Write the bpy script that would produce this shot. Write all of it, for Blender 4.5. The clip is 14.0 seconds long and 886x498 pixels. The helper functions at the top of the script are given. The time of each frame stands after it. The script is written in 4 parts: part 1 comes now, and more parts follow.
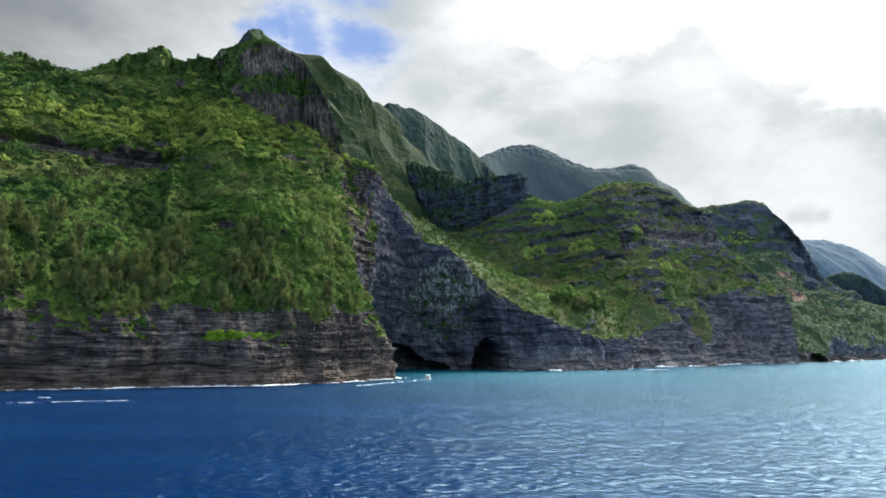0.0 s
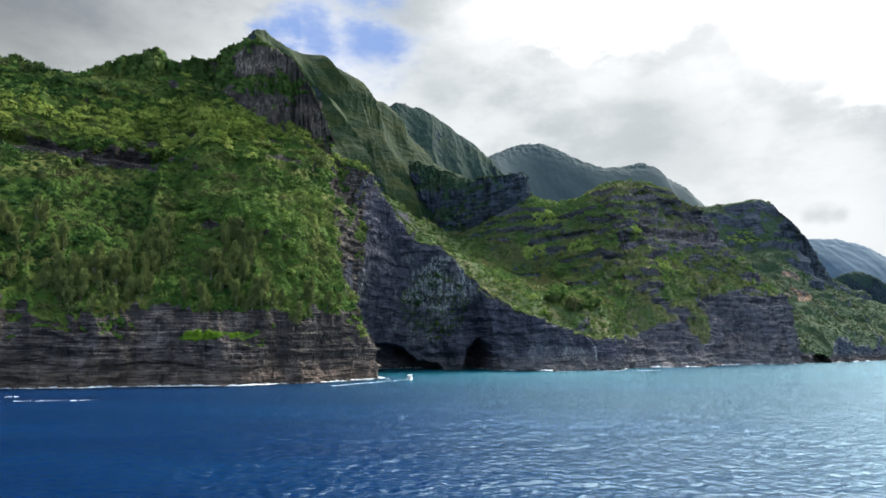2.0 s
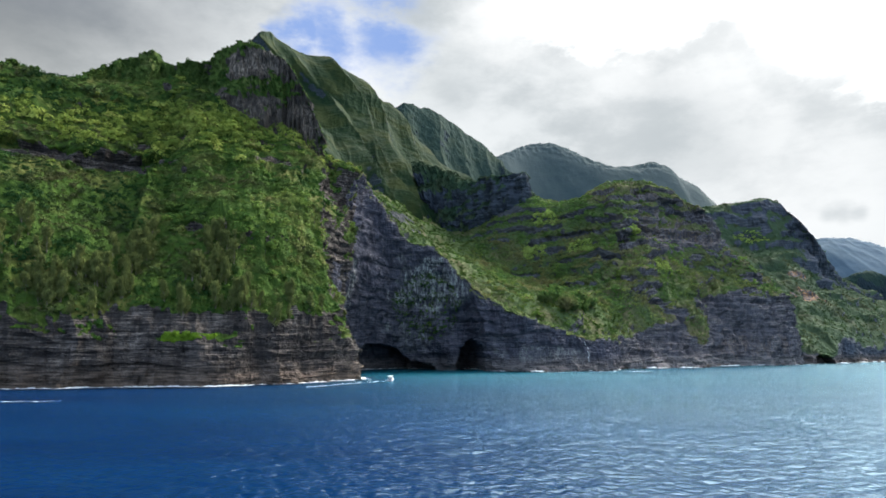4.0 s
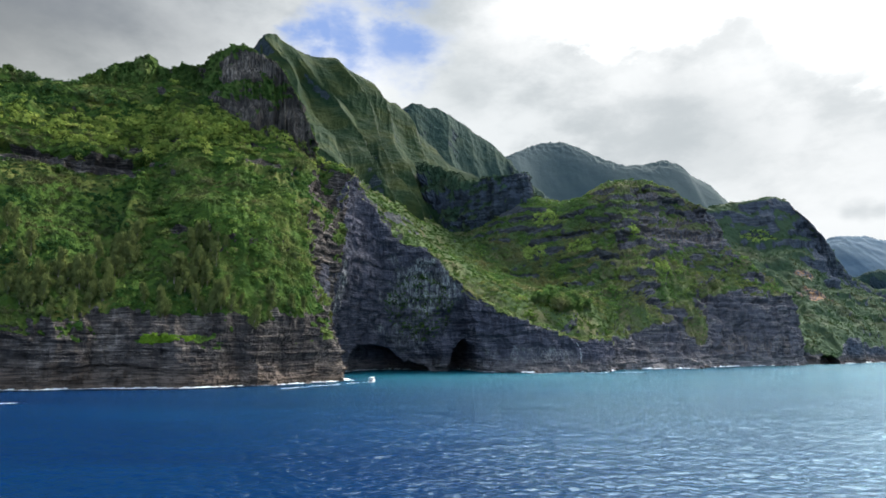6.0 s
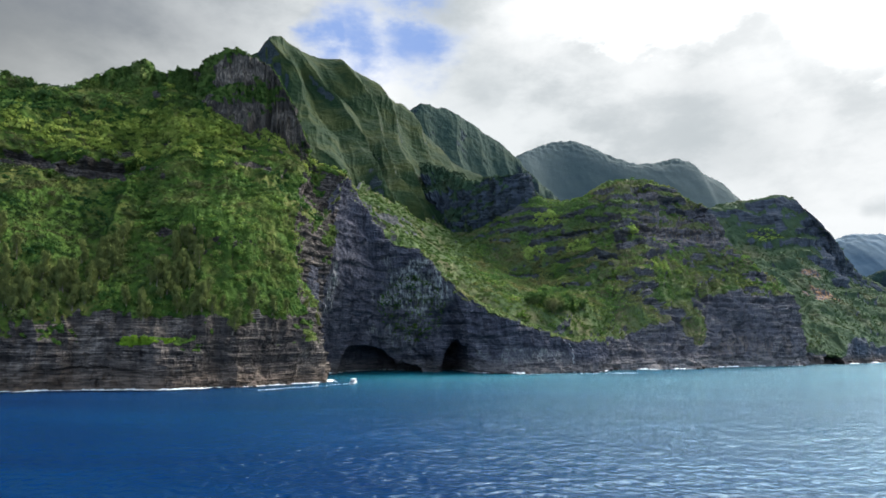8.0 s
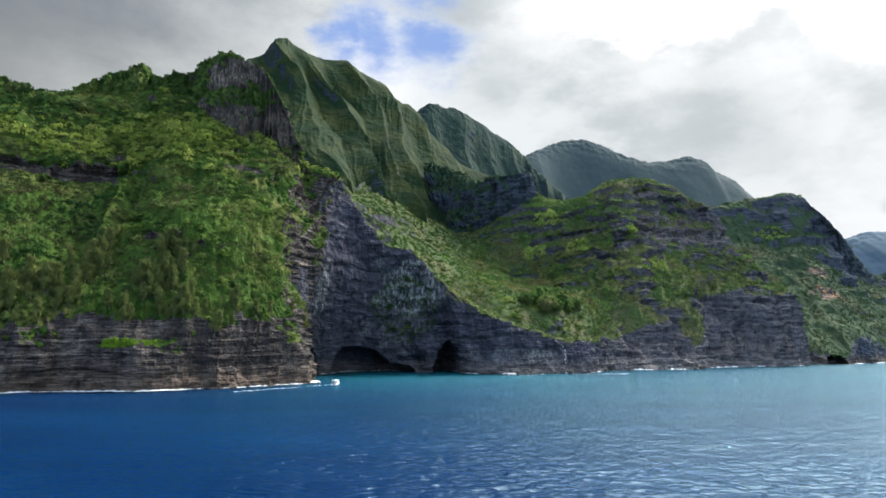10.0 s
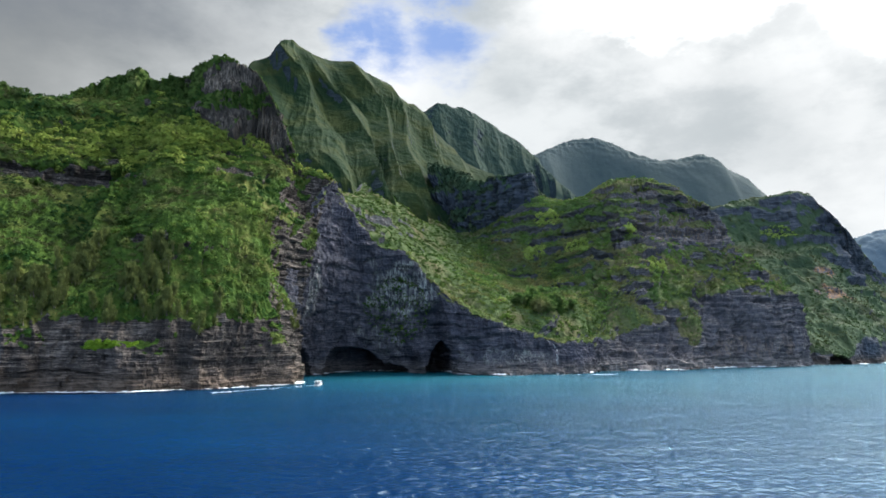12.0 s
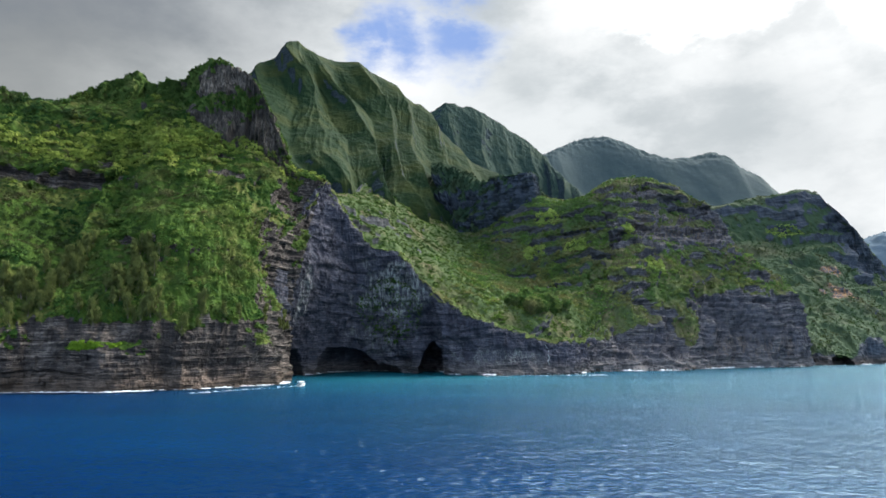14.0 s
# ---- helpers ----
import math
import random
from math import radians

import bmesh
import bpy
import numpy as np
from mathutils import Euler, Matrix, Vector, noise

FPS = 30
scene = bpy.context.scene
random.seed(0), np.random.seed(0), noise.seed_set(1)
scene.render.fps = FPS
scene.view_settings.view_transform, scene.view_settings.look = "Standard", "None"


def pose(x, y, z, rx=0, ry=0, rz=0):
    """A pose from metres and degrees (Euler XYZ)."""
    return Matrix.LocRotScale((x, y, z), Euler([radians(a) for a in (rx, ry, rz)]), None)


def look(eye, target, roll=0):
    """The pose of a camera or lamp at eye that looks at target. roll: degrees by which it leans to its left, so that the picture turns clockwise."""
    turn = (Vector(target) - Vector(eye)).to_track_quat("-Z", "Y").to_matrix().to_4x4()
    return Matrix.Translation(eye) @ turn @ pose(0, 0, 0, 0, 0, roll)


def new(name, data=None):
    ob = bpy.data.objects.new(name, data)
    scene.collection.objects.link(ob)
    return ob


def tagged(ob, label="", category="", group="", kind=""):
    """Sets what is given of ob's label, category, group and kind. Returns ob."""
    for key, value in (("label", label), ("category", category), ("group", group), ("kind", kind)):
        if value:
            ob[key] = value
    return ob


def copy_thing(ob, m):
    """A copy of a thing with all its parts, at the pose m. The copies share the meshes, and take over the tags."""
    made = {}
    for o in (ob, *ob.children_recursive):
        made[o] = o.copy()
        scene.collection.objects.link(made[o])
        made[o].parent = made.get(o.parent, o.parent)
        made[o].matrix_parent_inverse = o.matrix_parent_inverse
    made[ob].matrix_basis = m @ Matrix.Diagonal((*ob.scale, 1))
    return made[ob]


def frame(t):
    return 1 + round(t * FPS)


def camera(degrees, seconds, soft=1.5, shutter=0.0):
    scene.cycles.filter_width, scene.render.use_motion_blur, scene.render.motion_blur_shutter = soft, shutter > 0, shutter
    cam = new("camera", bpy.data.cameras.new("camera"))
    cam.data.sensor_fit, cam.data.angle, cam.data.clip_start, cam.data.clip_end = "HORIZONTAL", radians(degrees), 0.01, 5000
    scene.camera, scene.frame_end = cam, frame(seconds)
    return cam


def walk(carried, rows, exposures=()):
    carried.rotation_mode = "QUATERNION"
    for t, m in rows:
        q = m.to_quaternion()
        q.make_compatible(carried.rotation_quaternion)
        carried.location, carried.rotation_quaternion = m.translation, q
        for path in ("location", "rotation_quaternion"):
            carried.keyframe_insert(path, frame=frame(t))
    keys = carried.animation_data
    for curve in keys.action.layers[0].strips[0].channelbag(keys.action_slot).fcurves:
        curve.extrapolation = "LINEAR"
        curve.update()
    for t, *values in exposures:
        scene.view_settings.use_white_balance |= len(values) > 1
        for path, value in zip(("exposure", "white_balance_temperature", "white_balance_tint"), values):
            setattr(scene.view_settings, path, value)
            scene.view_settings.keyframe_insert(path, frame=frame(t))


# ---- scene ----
cam = camera(67.0, 14.0, soft=1.65)
PATH = [
    (0, (0.25, -0.46, 17.01), (0.23, 98.40, 32.12), -0.26),
    (0.5, (5.20, -0.31, 17.10), (4.73, 98.54, 32.18), -0.22),
    (1, (10.30, -0.20, 17.22), (9.36, 98.66, 32.27), -0.18),
    (1.5, (15.52, -0.11, 17.36), (14.10, 98.75, 32.39), -0.15),
    (2, (20.85, -0.03, 17.53), (18.93, 98.82, 32.54), -0.12),
    (2.5, (26.28, 0.03, 17.72), (23.84, 98.87, 32.71), -0.11),
    (3, (31.79, 0.07, 17.92), (28.82, 98.90, 32.91), -0.09),
    (5.5, (60.14, 0.21, 19.23), (54.43, 98.92, 34.17), -0.09),
    (6, (65.90, 0.23, 19.53), (59.63, 98.91, 34.46), -0.10),
    (6.5, (71.67, 0.26, 19.84), (64.84, 98.90, 34.75), -0.11),
    (7, (77.45, 0.29, 20.16), (70.05, 98.90, 35.06), -0.13),
    (7.5, (83.24, 0.33, 20.49), (75.27, 98.89, 35.37), -0.14),
    (8, (89.01, 0.37, 20.82), (80.49, 98.89, 35.68), -0.15),
    (10.5, (117.80, 0.70, 22.50), (106.49, 98.96, 37.23), -0.21),
    (11, (123.54, 0.80, 22.83), (111.68, 99.00, 37.53), -0.22),
    (11.5, (129.27, 0.90, 23.15), (116.86, 99.03, 37.82), -0.22),
    (12, (135.01, 1.00, 23.47), (122.05, 99.07, 38.11), -0.22),
    (12.5, (140.75, 1.11, 23.78), (127.25, 99.12, 38.38), -0.21),
    (13, (146.50, 1.23, 24.08), (132.46, 99.16, 38.65), -0.21),
    (13.5, (152.28, 1.35, 24.36), (137.69, 99.20, 38.90), -0.19),
    (14, (158.08, 1.47, 24.63), (142.95, 99.25, 39.15), -0.17),
]
walk(cam, [(t, look(eye, target, roll)) for t, eye, target, roll in PATH])

# ---- world and sun ----
SUN_FROM = Vector((0.30, 0.52, 0.80)).normalized()


def build_world():
    w = bpy.data.worlds.new("sky")
    scene.world = w
    w.use_nodes = True
    nt = w.node_tree
    nt.nodes.clear()
    n, l = nt.nodes.new, nt.links.new

    def math_node(op, a, b=None, c=None, clamp=False):
        m = n("ShaderNodeMath")
        m.operation, m.use_clamp = op, clamp
        for k, v in enumerate((a, b, c)):
            if v is None:
                continue
            if isinstance(v, (int, float)):
                m.inputs[k].default_value = v
            else:
                l(v, m.inputs[k])
        return m.outputs[0]

    def ramp(v, lo, hi, a=0.0, b=1.0):
        m = n("ShaderNodeMapRange")
        m.interpolation_type = "SMOOTHSTEP"
        l(v, m.inputs[0])
        for k, x in enumerate((lo, hi, a, b)):
            m.inputs[k + 1].default_value = x
        return m.outputs[0]

    def mix(f, a, b):
        m = n("ShaderNodeMix")
        m.data_type = "RGBA"
        l(f, m.inputs[0])
        for k, v in ((6, a), (7, b)):
            if isinstance(v, tuple):
                m.inputs[k].default_value = (*v, 1)
            else:
                l(v, m.inputs[k])
        return m.outputs[2]

    sky = n("ShaderNodeTexSky")
    sky.sky_type, sky.sun_disc = "NISHITA", False
    sky.sun_elevation = math.asin(SUN_FROM.z)
    sky.sun_rotation = math.atan2(SUN_FROM.x, SUN_FROM.y)
    dim = n("ShaderNodeMix")
    dim.data_type, dim.blend_type = "RGBA", "MULTIPLY"
    dim.inputs[0].default_value = 1
    l(sky.outputs[0], dim.inputs[6])
    dim.inputs[7].default_value = (0.12, 0.12, 0.12, 1)
    co = n("ShaderNodeTexCoord")
    flat = n("ShaderNodeMapping")
    flat.inputs["Scale"].default_value = (1.0, 1.0, 1.9)
    l(co.outputs["Generated"], flat.inputs[0])

    def clouds(scale, detail, rough, shift):
        mp = n("ShaderNodeMapping")
        mp.inputs["Location"].default_value = shift
        l(flat.outputs[0], mp.inputs[0])
        t = n("ShaderNodeTexNoise")
        t.inputs["Scale"].default_value, t.inputs["Detail"].default_value, t.inputs["Roughness"].default_value = scale, detail, rough
        l(mp.outputs[0], t.inputs["Vector"])
        return t.outputs[0]

    def spot(d, inner, outer, rag=0.22):
        """1 inside a cone about the direction d, 0 outside it, with a frayed edge."""
        v = Vector(d).normalized()
        dot = n("ShaderNodeVectorMath")
        dot.operation = "DOT_PRODUCT"
        nor = n("ShaderNodeVectorMath")
        nor.operation = "NORMALIZE"
        l(co.outputs["Generated"], nor.inputs[0])
        l(nor.outputs[0], dot.inputs[0])
        dot.inputs[1].default_value = v
        ang = math_node("ARCCOSINE", dot.outputs["Value"])
        ang = math_node("ADD", ang, math_node("MULTIPLY", math_node("SUBTRACT", fray, 0.5), rag))
        return ramp(ang, inner, outer, 1.0, 0.0)

    fray = clouds(5.0, 6, 0.6, (3.1, 0.4, 1.7))
    big = clouds(2.2, 7, 0.55, (0.3, 2.0, 0.2))
    fine = clouds(7.0, 8, 0.6, (5.0, 1.0, 0.0))
    body = math_node("ADD", math_node("MULTIPLY", big, 0.6), math_node("MULTIPLY", fine, 0.4))
    grey = ramp(body, 0.455, 0.615)
    cloud = mix(grey, CLOUD_WHITE, CLOUD_GREY)
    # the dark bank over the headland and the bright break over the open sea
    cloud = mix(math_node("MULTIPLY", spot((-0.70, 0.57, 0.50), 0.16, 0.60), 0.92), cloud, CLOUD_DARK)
    # two unseen dark patches, added to darken the sea's reflection on the left
    cloud = mix(math_node("MULTIPLY", spot((-0.42, 0.42, 0.82), 0.20, 0.66), 0.95), cloud, UNSEEN_DARK)
    cloud = mix(math_node("MULTIPLY", spot((-0.84, 0.27, 0.45), 0.14, 0.50), 0.95), cloud, UNSEEN_DARK)
    cloud = mix(math_node("MULTIPLY", spot((0.34, 0.84, 0.47), 0.05, 0.36), ramp(fine, 0.40, 0.66, 1.0, 0.55)), cloud, CLOUD_PUFF)
    cloud = mix(math_node("MULTIPLY", spot((0.17, 0.735, 0.655), 0.06, 0.31), 0.95), cloud, CLOUD_BRIGHT)
    cloud = mix(math_node("MULTIPLY", spot((0.58, 0.57, 0.58), 0.13, 0.40), 0.95), cloud, CLOUD_SUN)
    for d, r in (((0.28, 0.90, 0.30), 0.14), ((0.43, 0.86, 0.27), 0.13), ((0.11, 0.94, 0.31), 0.12), ((0.56, 0.78, 0.25), 0.13)):
        cloud = mix(math_node("MULTIPLY", spot(d, 0.0, r), ramp(fine, 0.38, 0.62, 0.25, 0.75)), cloud, CLOUD_GREY)
    cloud = mix(math_node("MULTIPLY", spot((0.446, 0.874, 0.193), 0.03, 0.17), 0.5), cloud, CLOUD_PUFF)
    cloud = mix(math_node("MULTIPLY", spot((0.30, 0.905, 0.30), 0.0, 0.13), 0.5), cloud, CLOUD_GREY)
    for d, r in (((0.462, 0.870, 0.172), 0.016), ((0.477, 0.862, 0.174), 0.020), ((0.494, 0.852, 0.171), 0.014)):
        cloud = mix(math_node("MULTIPLY", spot(d, 0.0, r, 0.05), 0.55), cloud, CLOUD_GREY)
    cloud = mix(math_node("MULTIPLY", spot((-0.186, 0.894, 0.400), 0.01, 0.10), 0.9), cloud, CLOUD_PUFF)
    cloud = mix(math_node("MULTIPLY", spot((-0.02, 0.925, 0.385), 0.0, 0.09), 0.7), cloud, CLOUD_GREY)
    cloud = mix(math_node("MULTIPLY", spot((0.06, 0.868, 0.492), 0.05, 0.15), 0.9), cloud, CLOUD_PUFF)
    hole = spot((-0.112, 0.885, 0.450), 0.02, 0.10)
    for d, r in (((-0.238, 0.872, 0.432), 0.045), ((-0.185, 0.882, 0.436), 0.06), ((-0.097, 0.899, 0.427), 0.06)):
        hole = math_node("MAXIMUM", hole, spot(d, 0.0, r))
    hole = math_node("MULTIPLY", hole, ramp(fine, 0.68, 0.44, 0.05, 0.92))
    # unseen blue sky behind the camera, brightened as fill for the seaward faces
    cloud = mix(math_node("MULTIPLY", spot((-0.1, -0.9, 0.35), 0.5, 1.35), 0.7), cloud, SKY_FILL)
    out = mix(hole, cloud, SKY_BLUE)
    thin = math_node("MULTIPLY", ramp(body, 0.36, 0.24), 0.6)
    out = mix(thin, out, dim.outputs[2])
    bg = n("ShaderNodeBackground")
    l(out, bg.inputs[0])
    bg.inputs[1].default_value = 1.0
    o = n("ShaderNodeOutputWorld")
    l(bg.outputs[0], o.inputs[0])


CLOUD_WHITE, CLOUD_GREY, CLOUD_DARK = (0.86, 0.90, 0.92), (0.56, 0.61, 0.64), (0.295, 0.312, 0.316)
CLOUD_BRIGHT, CLOUD_SUN, SKY_BLUE = (38.0, 37.5, 36.5), (36.0, 35.2, 33.8), (0.25, 0.41, 0.83)
CLOUD_PUFF, UNSEEN_DARK, SKY_FILL = (1.05, 1.07, 1.08), (0.05, 0.095, 0.19), (1.15, 1.62, 2.40)
build_world()
sun = new("sun", bpy.data.lights.new("sun", "SUN"))
sun.data.energy, sun.data.angle, sun.data.color = 2.4, radians(9), (1.0, 0.94, 0.80)
sun.matrix_world = look(SUN_FROM * 900, (0, 0, 0))


# ---- materials ----
class Nodes:
    """Short ways to wire a material."""

    def __init__(self, name):
        self.mat = bpy.data.materials.new(name)
        self.mat.use_nodes = True
        self.t = self.mat.node_tree
        self.bsdf = self.t.nodes["Principled BSDF"]
        self.out = self.t.nodes["Material Output"]
        g = self.t.nodes.new("ShaderNodeNewGeometry")
        self.pos = g.outputs["Position"]
        self.island = g.outputs["Random Per Island"]

    def node(self, kind):
        return self.t.nodes.new(kind)

    def link(self, a, b):
        self.t.links.new(a, b)

    def put(self, socket, v):
        if isinstance(v, (int, float)):
            socket.default_value = v
        elif isinstance(v, tuple):
            socket.default_value = (*v, 1) if len(v) == 3 and len(socket.default_value) == 4 else v
        else:
            self.link(v, socket)

    def noise(self, scale, detail=5, rough=0.6, stretch=(1, 1, 1), warp=0.0):
        m = self.node("ShaderNodeMapping")
        m.inputs["Scale"].default_value = stretch
        self.link(self.pos, m.inputs[0])
        n = self.node("ShaderNodeTexNoise")
        self.link(m.outputs[0], n.inputs["Vector"])
        n.inputs["Scale"].default_value, n.inputs["Detail"].default_value = scale, detail
        n.inputs["Roughness"].default_value, n.inputs["Distortion"].default_value = rough, warp
        return n.outputs[0]

    def attr(self, name):
        a = self.node("ShaderNodeAttribute")
        a.attribute_name = name
        return a.outputs["Fac"]

    def ramp(self, v, lo, hi, a=0.0, b=1.0):
        m = self.node("ShaderNodeMapRange")
        self.put(m.inputs[0], v)
        for k, x in enumerate((lo, hi, a, b)):
            m.inputs[k + 1].default_value = x
        return m.outputs[0]

    def math(self, op, a, b):
        m = self.node("ShaderNodeMath")
        m.operation = op
        self.put(m.inputs[0], a)
        self.put(m.inputs[1], b)
        return m.outputs[0]

    def mix(self, f, a, b, blend="MIX"):
        m = self.node("ShaderNodeMix")
        m.data_type, m.blend_type = "RGBA", blend
        self.put(m.inputs[0], f)
        self.put(m.inputs[6], a)
        self.put(m.inputs[7], b)
        return m.outputs[2]

    def bump(self, h, strength, distance, base=None):
        b = self.node("ShaderNodeBump")
        self.put(b.inputs["Height"], h)
        b.inputs["Strength"].default_value, b.inputs["Distance"].default_value = strength, distance
        if base is not None:
            self.link(base, b.inputs["Normal"])
        return b.outputs[0]

    def finish(self, colour, rough, normal=None, spec=0.3):
        self.put(self.bsdf.inputs["Base Color"], colour)
        self.put(self.bsdf.inputs["Roughness"], rough)
        self.bsdf.inputs["Specular IOR Level"].default_value = spec
        if normal is not None:
            self.link(normal, self.bsdf.inputs["Normal"])
        return self.mat


def terrain_material(name, rock_a, rock_b, rock_c, rock_d, green_a, green_b, dry, size=1.0, parched=0.50, relief=0.9, shelf=((0.060, 0.050, 0.043), (0.175, 0.130, 0.100)), upright=False, sheen=0.03):
    """Layered basalt where the attribute veg is low, undergrowth where it is high, lichen where pale is high."""
    m = Nodes(name)
    layers = m.noise(0.35 / size, 6, 0.62, (0.9, 0.9, 0.12) if upright else (0.10, 0.10, 1.0), 0.6)
    thin = m.noise(1.0 / size, 5, 0.65, (0.45, 0.45, 0.06) if upright else (0.07, 0.07, 1.0), 0.4)
    streaks = m.noise(0.20 / size, 5, 0.6, (1.0, 1.0, 0.12), 0.4)
    grain = m.noise(0.9 / size, 6, 0.7)
    patch = m.noise(0.03 / size, 4, 0.55)
    rock = m.mix(m.ramp(layers, 0.38, 0.62), rock_a, rock_b)
    rock = m.mix(m.ramp(thin, 0.44, 0.54, 0.85, 0.0), rock, tuple(0.6 * c for c in rock_a))
    rock = m.mix(m.ramp(streaks, 0.56, 0.72, 0, 0.35), rock, rock_c)
    rock = m.mix(m.ramp(m.math("MULTIPLY", thin, grain), 0.27, 0.36, 0.0, 0.85), rock, rock_c)
    rock = m.mix(m.ramp(grain, 0.45, 0.7, 0.0, 0.5), rock, rock_a)
    rock = m.mix(m.ramp(m.noise(0.07 / size, 4, 0.6, (1.0, 1.0, 0.7)), 0.42, 0.6, 0.0, 0.65), rock, rock_a)
    # broad dark patches: weathering, and the shade of recesses put into the colour
    rock = m.mix(m.ramp(m.noise(0.028 / size, 5, 0.62, (1.0, 1.0, 0.45), 0.8), 0.47, 0.60, 0.0, 0.55), rock, tuple(0.6 * c for c in rock_a))
    # upright dark bands painted as the shade in gaps between rock columns
    slot_shade = m.noise(0.16 / size, 4, 0.55, (1.0, 1.0, 0.16), 0.3)
    rock = m.mix(m.ramp(slot_shade, 0.47, 0.38, 0.0, 0.6), rock, tuple(0.45 * c for c in rock_a))
    lichen = m.noise(0.50 / size, 7, 0.75, (1.0, 1.0, 0.15), 0.6)
    rock = m.mix(m.math("MULTIPLY", m.attr("pale"), m.ramp(lichen, 0.46, 0.60)), rock, rock_d)
    sep = m.node("ShaderNodeSeparateXYZ")
    m.link(m.pos, sep.inputs[0])
    tide = m.math("ADD", sep.outputs[2], m.ramp(grain, 0.2, 0.8, -4.0, 4.0))
    rock = m.mix(m.ramp(tide, 14.0, 4.0, 0.0, 0.75), rock, m.mix(m.ramp(thin, 0.4, 0.6), *shelf))
    tuft = m.noise(0.25 / size, 6, 0.7)
    green = m.mix(m.ramp(tuft, 0.35, 0.65), green_a, green_b)
    green = m.mix(m.ramp(patch, parched, parched + 0.16, 0, 0.6), green, dry)
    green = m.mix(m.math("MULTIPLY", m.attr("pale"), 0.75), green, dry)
    veg = m.math("ADD", m.attr("veg"), m.ramp(grain, 0.3, 0.7, -0.22, 0.22))
    veg = m.ramp(veg, 0.42, 0.56)
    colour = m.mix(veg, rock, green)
    h = m.math("ADD", m.math("MULTIPLY", m.math("MULTIPLY", thin, 1.5), m.ramp(veg, 0.0, 1.0, 1.0, 0.0)), m.mix(veg, grain, tuft))
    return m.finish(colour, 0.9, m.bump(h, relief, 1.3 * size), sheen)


ROCK = terrain_material("basalt_and_scrub", (0.052, 0.047, 0.046), (0.190, 0.164, 0.145), (0.38, 0.325, 0.28), (0.36, 0.37, 0.36), (0.024, 0.050, 0.012), (0.052, 0.092, 0.016), (0.115, 0.110, 0.035))
TOWER_ROCK = terrain_material("columnar_basalt_and_scrub", (0.062, 0.056, 0.050), (0.140, 0.120, 0.098), (0.25, 0.21, 0.175), (0.40, 0.335, 0.27), (0.036, 0.066, 0.018), (0.068, 0.108, 0.024), (0.105, 0.100, 0.040), upright=True)
# grey cove rock with the blue of haze and shadow added to it
COVE_ROCK = terrain_material("haze_blued_grey_basalt", (0.064, 0.067, 0.090), (0.126, 0.125, 0.148), (0.24, 0.225, 0.225), (0.38, 0.40, 0.36), (0.048, 0.076, 0.022), (0.082, 0.110, 0.034), (0.15, 0.13, 0.06), shelf=((0.075, 0.070, 0.070), (0.20, 0.175, 0.16)))
# dark tones of the hill rock raised and blued as if behind haze
HILL_ROCK = terrain_material("haze_lifted_basalt_and_grass", (0.102, 0.101, 0.118), (0.222, 0.198, 0.188), (0.37, 0.315, 0.275), (0.34, 0.25, 0.18), (0.058, 0.086, 0.036), (0.088, 0.120, 0.042), (0.145, 0.118, 0.068), 1.6, 0.44, relief=0.65, shelf=((0.10, 0.10, 0.105), (0.24, 0.215, 0.20)))
# haze and shade over the cape mixed into its rock and grass
CAPE_ROCK = terrain_material("haze_dimmed_basalt_and_grass", (0.064, 0.076, 0.096), (0.104, 0.112, 0.128), (0.16, 0.155, 0.15), (0.36, 0.19, 0.07), (0.040, 0.064, 0.038), (0.052, 0.080, 0.042), (0.076, 0.072, 0.044), 2.2, 0.52, relief=0.25)
# bluish tone of the valley ledges stands for haze
VALLEY_ROCK = terrain_material("valley_ledges_and_grass", (0.065, 0.072, 0.084), (0.125, 0.128, 0.134), (0.21, 0.195, 0.18), (0.30, 0.25, 0.20), (0.044, 0.072, 0.030), (0.070, 0.104, 0.036), (0.115, 0.096, 0.052), 1.6, 0.50, relief=0.6)
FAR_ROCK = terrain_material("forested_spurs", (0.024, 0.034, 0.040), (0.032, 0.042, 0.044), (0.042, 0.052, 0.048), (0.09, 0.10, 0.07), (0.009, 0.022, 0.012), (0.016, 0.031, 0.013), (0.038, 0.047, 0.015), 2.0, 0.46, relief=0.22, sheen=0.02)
# ridge rock darkened and blued to carry its haze in the colour
RIDGE_ROCK = terrain_material("haze_dimmed_ridge_basalt", (0.038, 0.050, 0.068), (0.054, 0.066, 0.080), (0.08, 0.088, 0.095), (0.09, 0.10, 0.07), (0.022, 0.044, 0.028), (0.032, 0.058, 0.030), (0.055, 0.062, 0.030), 2.2, relief=0.3)
# the last coast: pale blue haze put straight into rock and forest colour
HAZE_COAST_ROCK = terrain_material("haze_tinted_coast", (0.090, 0.124, 0.178), (0.096, 0.132, 0.184), (0.108, 0.142, 0.19), (0.115, 0.15, 0.19), (0.080, 0.120, 0.158), (0.090, 0.130, 0.165), (0.096, 0.133, 0.16), 6.0, relief=0.25)
# middle ridges: a weaker blue haze mixed into the forest colour
HAZY_ROCK = terrain_material("haze_tinted_forest", (0.030, 0.046, 0.055), (0.036, 0.052, 0.058), (0.042, 0.056, 0.060), (0.05, 0.065, 0.06), (0.020, 0.038, 0.034), (0.029, 0.049, 0.039), (0.042, 0.060, 0.040), 3.0, relief=0.4, sheen=0.02)
